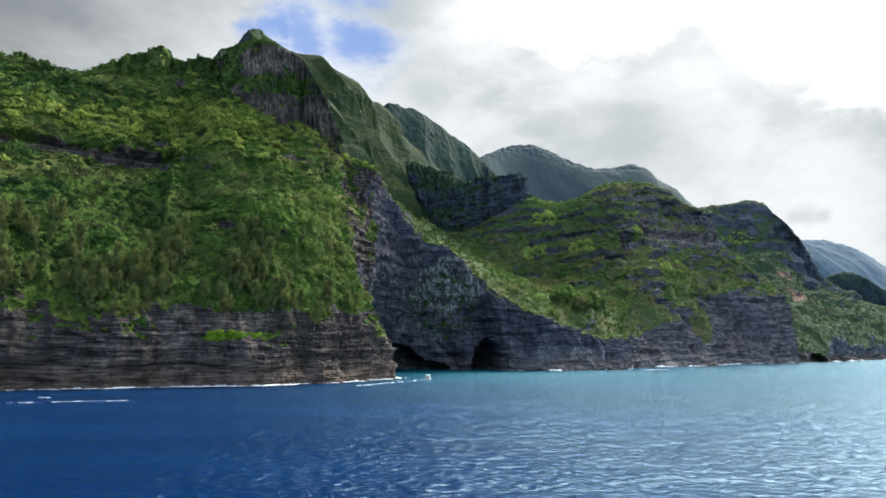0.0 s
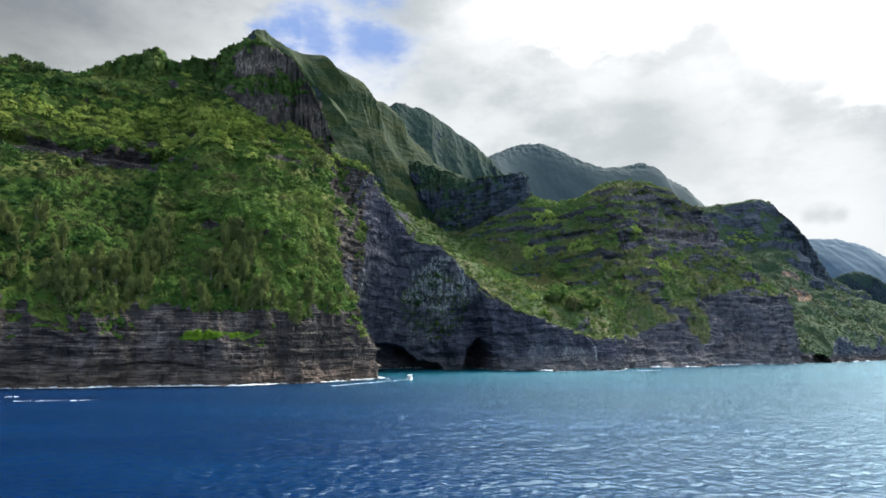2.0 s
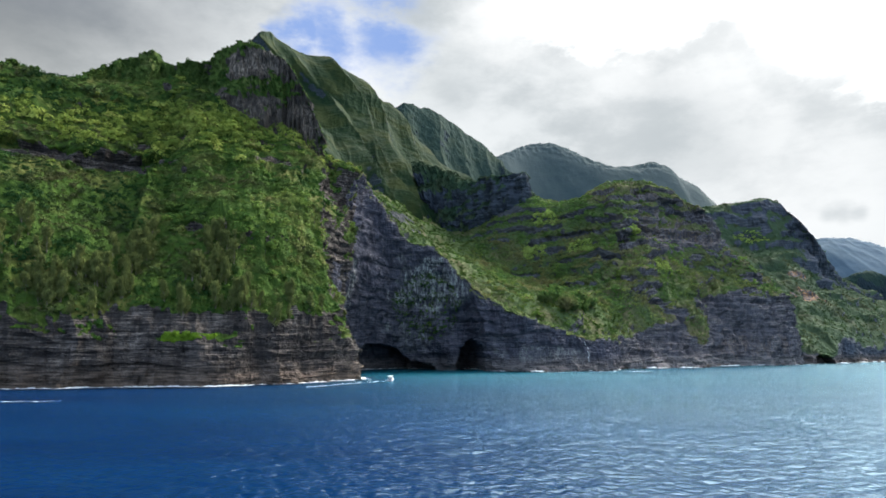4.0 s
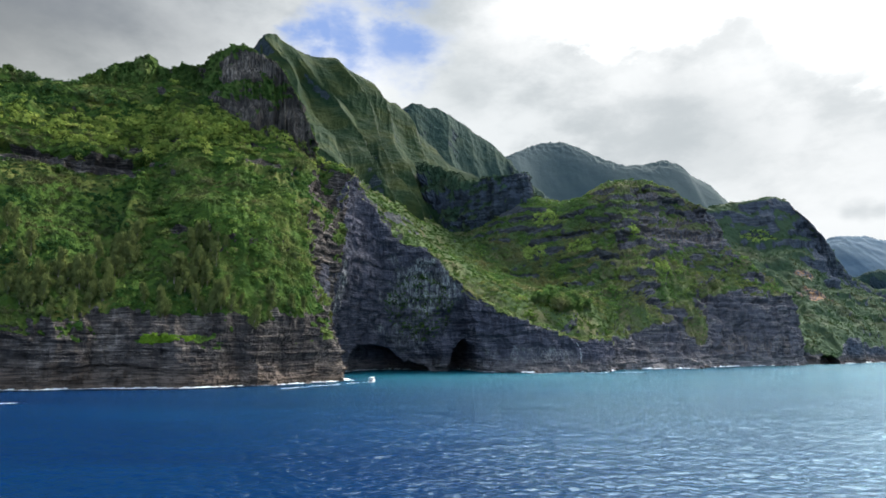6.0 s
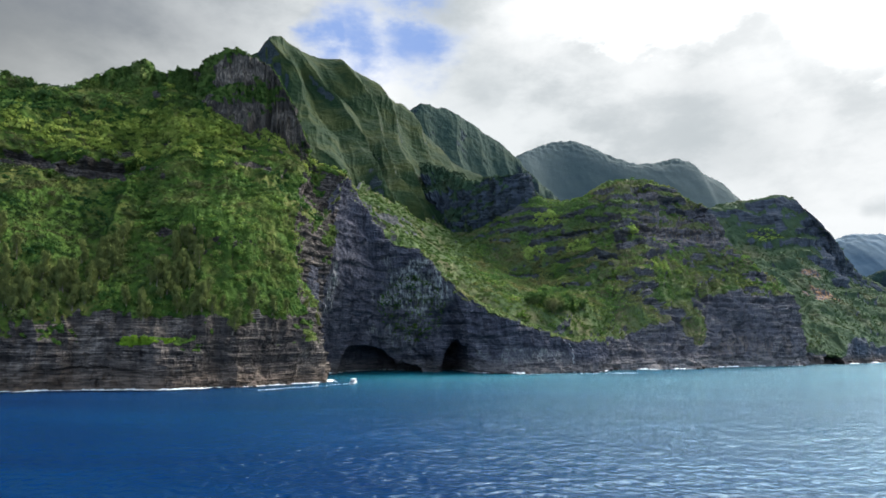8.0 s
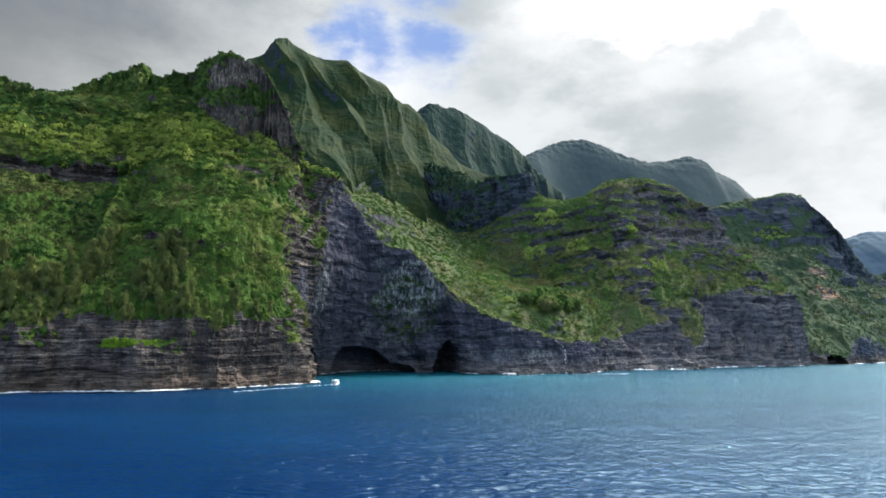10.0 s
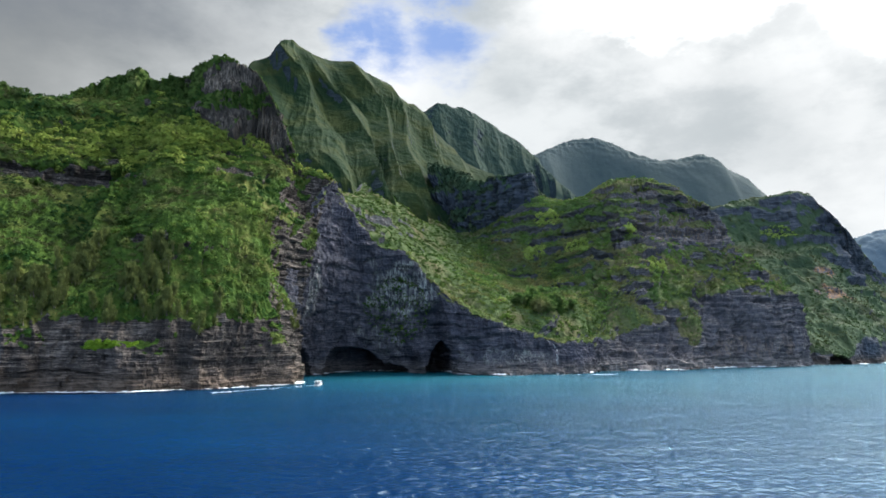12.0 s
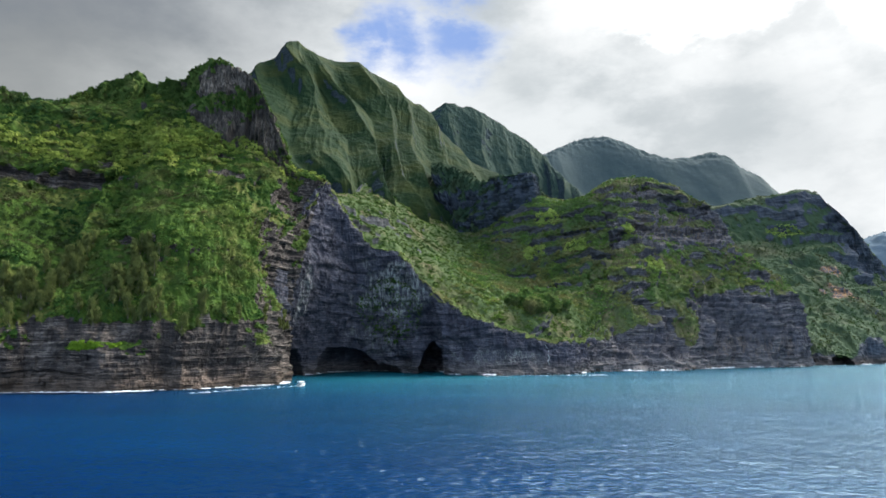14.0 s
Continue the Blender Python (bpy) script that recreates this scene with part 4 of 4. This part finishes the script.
bushes("shrubs", "green shrubs on the hill terraces", "coastal_hill", 7500, 2.0, 16, 6, 0.04, vary=0.34, material=HILL_LEAF, spread=0.07)
bushes("shrubs", "bright green bushes along the hill ledges", "coastal_hill", 900, 3.4, 44, 36, 0.20, vary=0.3, material=HILL_LEAF, spread=0.14, box=lambda p: np.exp(-((p[..., 2] - 122) / 40) ** 2))
bushes("shrubs", "bright green bushes on the valley floor", "valley_slope", 900, 3.2, 44, 37, 0.15, vary=0.3, material=HILL_LEAF, spread=0.14, box=lambda p: (p[..., 1] > 700) * (p[..., 0] > 50) * np.exp(-((p[..., 2] - 105) / 55) ** 2))
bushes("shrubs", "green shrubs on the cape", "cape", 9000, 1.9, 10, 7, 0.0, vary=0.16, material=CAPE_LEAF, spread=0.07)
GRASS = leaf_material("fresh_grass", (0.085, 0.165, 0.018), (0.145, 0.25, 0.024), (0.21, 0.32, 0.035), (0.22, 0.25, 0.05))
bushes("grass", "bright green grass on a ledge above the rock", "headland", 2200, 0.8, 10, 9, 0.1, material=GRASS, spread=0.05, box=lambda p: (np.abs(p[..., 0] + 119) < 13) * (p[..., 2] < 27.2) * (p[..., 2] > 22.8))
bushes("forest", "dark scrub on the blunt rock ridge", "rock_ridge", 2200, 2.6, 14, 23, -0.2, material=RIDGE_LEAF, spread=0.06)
GROVE_LEAF = leaf_material("pale_grove_leaves", (0.16, 0.24, 0.06), (0.24, 0.33, 0.08), (0.33, 0.41, 0.10), (0.30, 0.31, 0.11))
for gx, gy, gz, gr in ((163, 1040, 223, 17), (140, 1020, 166, 14), (202, 950, 164, 13), (298, 892, 129, 9), (262, 905, 180, 7), (629, 1419, 251, 24)):
    for where in ("valley_slope", "coastal_hill", "cape"):
        p = LAND[where][0]
        near = lambda p, gx=gx, gz=gz, gr=gr: (np.hypot(p[..., 0] - gx, 1.7 * (p[..., 2] - gz)) + 4 * np.sin(p[..., 0] / 3.1) < 1.25 * gr) * 1.0
        if near(p).sum() > 12:
            bushes("grove", "pale yellow-green grove on the slope", where, int(gr * 8), 3.3, 30, 12, 0.25, material=GROVE_LEAF, spread=0.08, want=-1, box=near)


# ---- trees ----
def bark_material():
    m = Nodes("grey_bark")
    return m.finish(m.mix(m.noise(1.5, 5, 0.6, (1, 1, 0.2)), (0.09, 0.075, 0.06), (0.22, 0.19, 0.16)), 0.9)


BARK = bark_material()


def empty(name, at=(0, 0, 0)):
    ob = new(name)
    ob.location = at
    return ob


def hang(ob, parent):
    ob.parent = parent
    return ob


def tube(points, radii, sides=6):
    """A tapered tube along a line; returns verts, faces."""
    v, f = [], []
    for k, (p, r) in enumerate(zip(points, radii)):
        a = Vector(points[min(k + 1, len(points) - 1)]) - Vector(points[max(k - 1, 0)])
        x = a.orthogonal().normalized()
        y = a.normalized().cross(x)
        for i in range(sides):
            t = 2 * math.pi * i / sides
            v.append(tuple(Vector(p) + r * (x * math.cos(t) + y * math.sin(t))))
        if k:
            b = (k - 1) * sides
            f += [(b + i, b + (i + 1) % sides, b + sides + (i + 1) % sides, b + sides + i) for i in range(sides)]
    return v, f


def joined(pieces):
    v, f = [], []
    for a, b in pieces:
        f += [tuple(i + len(v) for i in q) for q in b]
        v += list(a)
    return np.array(v), np.array(f)


def tree(name, label, high, wide, upright, sprays, leaf, material, seed):
    """A tapered trunk with limbs and a loose crown of sprays along them."""
    r = np.random.default_rng(seed)
    root = tagged(empty(name), label, "tree")
    lean = r.normal(0, 0.05 * high, 2)
    trunk = [(lean[0] * t * t, lean[1] * t * t, -1.5 + (0.9 * high + 1.5) * t) for t in (0, 0.25, 0.5, 0.75, 1)]
    wood = [tube(trunk, [0.028 * high * (1 - 0.85 * t) for t in (0, 0.25, 0.5, 0.75, 1)])]
    tips, ways = [], []
    for k in range(15):
        t = (0.06 if upright else 0.22) + (0.91 if upright else 0.75) * (k + r.random()) / 15
        a = r.random() * 6.28
        out = wide * (1 - 0.7 * t if upright else 0.55 + 0.6 * math.sin(3.0 * t)) * r.uniform(0.6, 1.15)
        b = Vector((lean[0] * t * t, lean[1] * t * t, 0.9 * high * t))
        rise = out * (1.1 if upright else 0.5) * r.uniform(0.7, 1.3)
        e = b + Vector((out * math.cos(a), out * math.sin(a), rise))
        m = b.lerp(e, 0.5) + Vector((0, 0, -0.08 * out))
        wood.append(tube([b, m, e], [0.009 * high, 0.006 * high, 0.002 * high], 4))
        n = sprays // 15
        s = r.random(n) ** 0.7
        c = np.array(b)[None] * (1 - s[:, None]) + np.array(e)[None] * s[:, None] + r.normal(0, 0.16 * wide, (n, 3))
        tips.append(c)
        ways.append(r.normal(0, 0.8, (n, 3)) + np.array((math.cos(a), math.sin(a), 0.5)))
    c, w = np.concatenate(tips), np.concatenate(ways)
    v, f = joined(wood)
    hang(mesh_of("trunk", v, f, BARK), root)
    tone = np.clip((0.35 if upright else 0.34) + 0.25 * value_noise(c / 2.5, seed) + 0.12 * r.normal(size=len(c)), 0, 1)
    v, f, t = leaf_quads(c, w, np.full(len(c), leaf), tone)
    if upright:
        mid = np.repeat(c, 4, 0)
        v = mid + (v - mid) * np.array((0.5, 0.5, 2.2))
    hang(mesh_of("crown", v, f, material, False, tone=t), root)
    return root


def plant(models, where, group, places, spread, low, high):
    """Copies of the models on a piece of land, in clusters (x, z, rx, rz, count)."""
    p, n, g = LAND[where]
    flat = p.reshape(-1, 3)
    for x, z, rx, rz, count in places:
        for k in range(count):
            gx, gz = rng.normal(x, rx * 0.6), rng.normal(z, rz * 0.6)
            at = flat[np.argmin((flat[:, 0] - gx) ** 2 + 2 * (flat[:, 2] - gz) ** 2)]
            t = copy_thing(models[rng.integers(len(models))], pose(*at, rng.normal(0, 4), rng.normal(0, 4), rng.random() * 360))
            t.scale = [rng.uniform(low, high)] * 3
            t["group"] = group


ironwoods = [tree("ironwood_tree", "feathery grey-green ironwood tree on the headland", 18, 4.4, True, 1200, 0.62, NEEDLE, 100 + k) for k in range(4)]
plant(ironwoods, "headland", "ironwood trees on the headland", [(-222, 62, 12, 16, 18), (-197, 50, 10, 10, 16), (-172, 62, 13, 20, 34), (-178, 84, 9, 12, 14), (-124, 62, 13, 17, 26), (-124, 90, 11, 9, 14), (-95, 46, 18, 6, 16), (-68, 42, 12, 7, 10), (-240, 85, 16, 16, 12)], 1, 0.45, 1.05)
broads = [tree("broadleaf_tree", "round dark green tree on the ridge", 7.5, 3.2, False, 560, 0.6, DULL_LEAF, 200 + k) for k in range(3)]
plant(broads, "headland", "trees along the headland ridge", [(-395, 288, 10, 4, 5), (-365, 278, 12, 3, 6), (-340, 284, 12, 3, 5)], 1, 0.6, 1.1)
plant(broads, "rock_tower", "trees along the headland ridge", [(-325, 312, 9, 3, 6), (-298, 331, 8, 2, 6), (-270, 314, 7, 2, 4), (-250, 316, 8, 2, 4), (-200, 327, 12, 2, 4), (-180, 328, 10, 2, 3)], 1, 0.22, 0.45)
valleys = [tree("broadleaf_tree", "round green tree in the mouth of the hanging valley", 10, 4.6, False, 900, 0.8, HILL_LEAF, 300 + k) for k in range(3)]
plant(valleys, "valley_slope", "trees in the valley mouth", [(148, 62, 10, 4, 18), (166, 64, 8, 4, 9), (125, 68, 8, 5, 6)], 1, 0.9, 1.6)
for model in ironwoods + broads + valleys:
    for o in (*model.children, model):
        bpy.data.objects.remove(o)


# ---- surf ----
def waterline(name, level=LEVEL + 0.6):
    """Where a piece of land meets the sea, column by column, and the way out to sea."""
    p, n, g = LAND[name]
    k = np.argmax(p[..., 2] > level, axis=0)
    i = np.arange(p.shape[1])
    out = n[k, i] * np.array((1, 1, 0))
    return p[k, i], out / (np.linalg.norm(out, axis=1, keepdims=True) + 1e-9)


def surf(where, label, wide, tall, amount, seed, first=0.0, last=1.0):
    """Broken white water along the foot of the rock: a low uneven bank with gaps."""
    at, out = waterline(where)
    cut = slice(int(first * len(at)), int(last * len(at)))
    at, out = at[cut], out[cut]
    for k in range(6):
        at[1:-1], out[1:-1] = (at[:-2] + at[1:-1] + at[2:]) / 3, (out[:-2] + out[1:-1] + out[2:]) / 3
    u = np.r_[0, np.cumsum(np.linalg.norm(np.diff(at, axis=0), axis=1))]
    t = np.arange(0, u[-1], 0.8)
    at = np.stack([np.interp(t, u, at[:, k]) for k in range(3)], 1)
    out = np.stack([np.interp(t, u, out[:, k]) for k in range(3)], 1)
    s = np.linspace(-0.15, 1, 14)
    gust = step(fbm(np.stack([t / 22, 0 * t, 0 * t], 1), 4, 0.6, seed=seed), -0.3 - amount, 0.9 - amount)
    p = at[None] + out[None] * (s[:, None, None] * wide * (0.25 + gust[None, :, None]))
    q = p.reshape(-1, 3)
    lump = fbm(q / 2.0, 3, seed=seed + 3)
    h = LEVEL + 0.45 + gust[None] * tall * np.exp(-4 * np.abs(s[:, None])) * (1 + 0.7 * lump.reshape(len(s), -1))
    p[..., 2] = h + 0.12 * lump.reshape(len(s), -1)
    hole = fbm(p.reshape(-1, 3) / np.array((3.0, 3.0, 50)), 4, 0.6, seed=seed + 5).reshape(len(s), -1) + 1.1 * gust[None] - 1.3 * np.abs(s[:, None])
    f = grid_faces(*p.shape[:2])
    f = f[hole.ravel()[f].mean(1) > -0.35]
    tagged(mesh_of("surf", p.reshape(-1, 3), f, FOAM, True), label, "surf", kind="stuff")


surf("headland", "white surf along the headland rock", 5.5, 0.4, 0.75, 1, 0.2, 0.92)
surf("cove_cliff", "thin white surf at the foot of the cove cliff", 5, 0.9, 0.0, 2, 0.1, 0.97)
surf("coastal_hill", "white surf below the hill cliff", 7, 1.0, 0.1, 3, 0.02, 0.95)
surf("cape", "thin white surf round the cape", 8, 1.0, 0.0, 4)


def streak(label, a, b, wide, seed, amount=0.0):
    """A broken line of foam on open water from a to b."""
    a, b = np.array(a, float), np.array(b, float)
    n = max(12, int(np.linalg.norm(b - a) / 0.5))
    t, s = np.meshgrid(np.linspace(0, 1, n), np.linspace(-1, 1, 9))
    side = np.array((-(b - a)[1], (b - a)[0])) / np.linalg.norm(b - a)
    bend = 2.0 * fbm(np.stack([t.ravel() * n / 40, 0 * t.ravel(), 0 * t.ravel()], 1), 3, seed=seed).reshape(t.shape)
    xy = a + (b - a) * t[..., None] + side * ((s * wide * (0.25 + t) + bend)[..., None])
    p = np.concatenate([xy, np.full((*t.shape, 1), LEVEL + 0.32)], -1)
    q = p.reshape(-1, 3)
    p[..., 2] += 0.15 * fbm(q / 1.5, 2, seed=seed).reshape(t.shape)
    f = grid_faces(*t.shape)
    hole = fbm(q / np.array((4, 2.5, 50)), 4, 0.6, seed=seed + 2) + amount - 0.5 * np.abs(s.ravel())
    f = f[hole[f].mean(1) > -0.05]
    tagged(mesh_of("foam_line", p.reshape(-1, 3), f, FOAM, True), label, "foam", kind="stuff")


streak("white foam line on the open water", (-162, 253), (-119, 265), 0.5, 3, 0.75)
streak("white foam line on the open water", (-169, 284), (-157, 283), 0.9, 4, 0.1)
streak("white water over a shallow reef", (103, 606), (130, 618), 1.5, 5, 0.4)
streak("white water over a shallow reef", (128, 624), (214, 648), 2.0, 6, 0.35)


# ---- boulders ----
def boulders(where, group, label, count, low, high, first, last):
    """Blocks fallen to the waterline, a few shapes turned and sized at random."""
    shapes = []
    for k in range(4):
        bm = bmesh.new()
        bmesh.ops.create_icosphere(bm, subdivisions=2, radius=1)
        for vert in bm.verts:
            c = vert.co.copy()
            vert.co = Vector((max(-0.75, min(0.75, c.x)), max(-0.7, min(0.7, c.y)), max(-0.6, min(0.6, c.z)))) * (1 + 0.22 * noise.noise(c * 1.6 + Vector((k * 5, 0, 0))))
        me = bpy.data.meshes.new("boulder")
        bm.to_mesh(me)
        bm.free()
        me.materials.append(ROCK)
        shapes.append(me)
    at, out = waterline(where)
    for k in range(count):
        i = int(len(at) * rng.uniform(first, last))
        ob = new("boulder", shapes[rng.integers(4)])
        r = low + (high - low) * rng.random() ** 2
        p = at[i] + out[i] * rng.uniform(-0.6, 0.9) * r
        ob.matrix_basis = pose(p[0], p[1], LEVEL + 0.25 * r, *rng.uniform(-25, 25, 2), rng.uniform(0, 360)) @ Matrix.Diagonal((r * rng.uniform(0.8, 1.4), r, r * rng.uniform(0.6, 0.9), 1))
        tagged(ob, label, "boulder", group)


boulders("headland", "boulders at the headland foot", "dark brown basalt boulder at the waterline", 90, 0.9, 3.4, 0.22, 0.80)
boulders("coastal_hill", "boulders below the hill cliff", "dark wet boulder below the hill cliff", 50, 1.0, 4.0, 0.02, 0.8)
boulders("cove_cliff", "boulders in the cove", "dark wet boulder in the cove", 30, 0.8, 2.6, 0.15, 0.95)


# ---- waterfall ----
def waterfall():
    p, n, g = LAND["cove_cliff"]
    rows = []
    for z in np.linspace(30, 7, 40):
        x = 158 - 9 * max(0.0, (z - 22) / 8) ** 1.5 + 0.5 * math.sin(z)
        d = (p[..., 0] - x) ** 2 + 1.5 * (p[..., 2] - z) ** 2
        k = np.unravel_index(np.argmin(d), d.shape)
        c = p[k] + n[k] * 0.5
        w = 0.45 + 0.25 * math.sin(z * 1.7)
        rows.append([c + np.array((s * w, -0.25 * (1 - s * s), 0)) for s in (-1, -0.4, 0.4, 1)])
    v = np.array(rows)
    m = Nodes("falling_water")
    mat = m.finish(m.mix(m.noise(1.2, 4, 0.6, (1, 1, 0.2)), (0.30, 0.31, 0.31), (0.55, 0.57, 0.58)), 0.5)
    tagged(mesh_of("waterfall", v.reshape(-1, 3), grid_faces(40, 4), mat, True), "thin pale waterfall down the low sea cliff", "waterfall", kind="structure")


waterfall()


# ---- boat ----
def plain(name, colour, rough, metal=0.0):
    m = Nodes(name)
    m.bsdf.inputs["Metallic"].default_value = metal
    return m.finish(m.mix(m.ramp(m.noise(3.0, 4), 0.3, 0.7), colour, tuple(0.82 * c for c in colour)), rough)


WHITE, DARK_GLASS, STEEL, GREY = plain("white_gelcoat", (0.80, 0.80, 0.78), 0.35), plain("tinted_glass", (0.03, 0.04, 0.05), 0.08), plain("steel", (0.6, 0.6, 0.6), 0.3, 1.0), plain("grey_plastic", (0.20, 0.21, 0.22), 0.5)


def part(name, verts, faces, material, parent, label=""):
    ob = hang(mesh_of(name, np.array(verts, float), np.array(faces), material), parent)
    return tagged(ob, label)


def block(x0, x1, y0, y1, z0, z1, taper=0.0):
    t = taper
    v = [(x0, y0, z0), (x1, y0, z0), (x1, y1, z0), (x0, y1, z0), (x0 + t, y0 + t, z1), (x1 - t, y0 + t, z1), (x1 - t, y1 - t, z1), (x0 + t, y1 - t, z1)]
    return v, [(3, 2, 1, 0), (4, 5, 6, 7), (0, 1, 5, 4), (1, 2, 6, 5), (2, 3, 7, 6), (3, 0, 4, 7)]


def tour_boat():
    """A white tour boat with two hulls' breadth, wheelhouse and canopy; its bow points along x."""
    root = tagged(empty("tour_boat"), "small white tour boat under way with a canopy", "boat")
    ring, faces = [], []
    for x, w, keel, top in ((-5.0, 1.7, -0.4, 1.2), (-2.0, 1.9, -0.6, 1.2), (1.5, 1.8, -0.6, 1.35), (4.0, 1.1, -0.4, 1.6), (5.4, 0.12, 0.5, 1.9)):
        ring.append([(x, -w, top), (x, -w * 0.85, 0.1), (x, 0, keel), (x, w * 0.85, 0.1), (x, w, top)])
    v = [p for r in ring for p in r]
    for k in range(4):
        for i in range(4):
            a = k * 5 + i
            faces.append((a, a + 1, a + 6, a + 5))
        faces.append((k * 5 + 4, k * 5, k * 5 + 5, k * 5 + 9))
    faces.append((0, 4, 3, 1))
    part("hull", v, faces, WHITE, root)
    part("deck", *block(-4.8, 3.6, -1.5, 1.5, 1.1, 1.22), GREY, root, "grey deck")
    cabin = part("wheelhouse", *block(-0.6, 2.2, -1.25, 1.25, 1.2, 3.1, 0.18), WHITE, root)
    part("windscreen", *block(2.06, 2.16, -1.0, 1.0, 2.0, 2.8), DARK_GLASS, cabin, "tinted windscreen")
    for side in (-1.22, 1.16):
        part("side_window", *block(0.0, 1.7, side, side + 0.06, 2.1, 2.7), DARK_GLASS, cabin, "tinted side window")
    part("canopy", *block(-4.6, 1.8, -1.6, 1.6, 3.35, 3.5, 0.08), WHITE, root, "white canopy roof")
    for x in (-4.4, -2.4, -0.4):
        for y in (-1.45, 1.45):
            part("post", *joined([tube([(x, y, 1.2), (x, y, 3.4)], [0.05, 0.05], 6)]), STEEL, root)
    for y in (-1.5, 1.5):
        part("rail", *joined([tube([(-4.8, y, 2.0), (1.0, y, 2.0), (4.6, y * 0.5, 2.5)], [0.04, 0.04, 0.04], 6)]), STEEL, root)
    for y in (-0.7, 0.3):
        part("outboard_motor", *block(-5.6, -5.0, y, y + 0.45, 0.2, 1.6, 0.08), GREY, root, "grey outboard motor")
    for x in (-3.6, -2.6, -1.6):
        part("bench", *block(x, x + 0.45, -1.2, 1.2, 1.2, 1.65), GREY, root)
    root.matrix_basis = pose(-10, 450, LEVEL + 0.1, 0, -3, 84) @ Matrix.Scale(0.92, 4)


tour_boat()
streak("white wake behind the boat", (-12, 445), (-46, 368), 0.8, 8, 0.55)
streak("thin white wake behind the boat", (-11, 446), (-36, 424), 0.5, 9, 0.3)
streak("white bow wave beside the boat", (-9, 451), (-14, 443), 1.2, 10, 0.8)
streak("foam trailing from the headland point", (-43, 474), (-24, 466), 0.5, 11, 0.1)
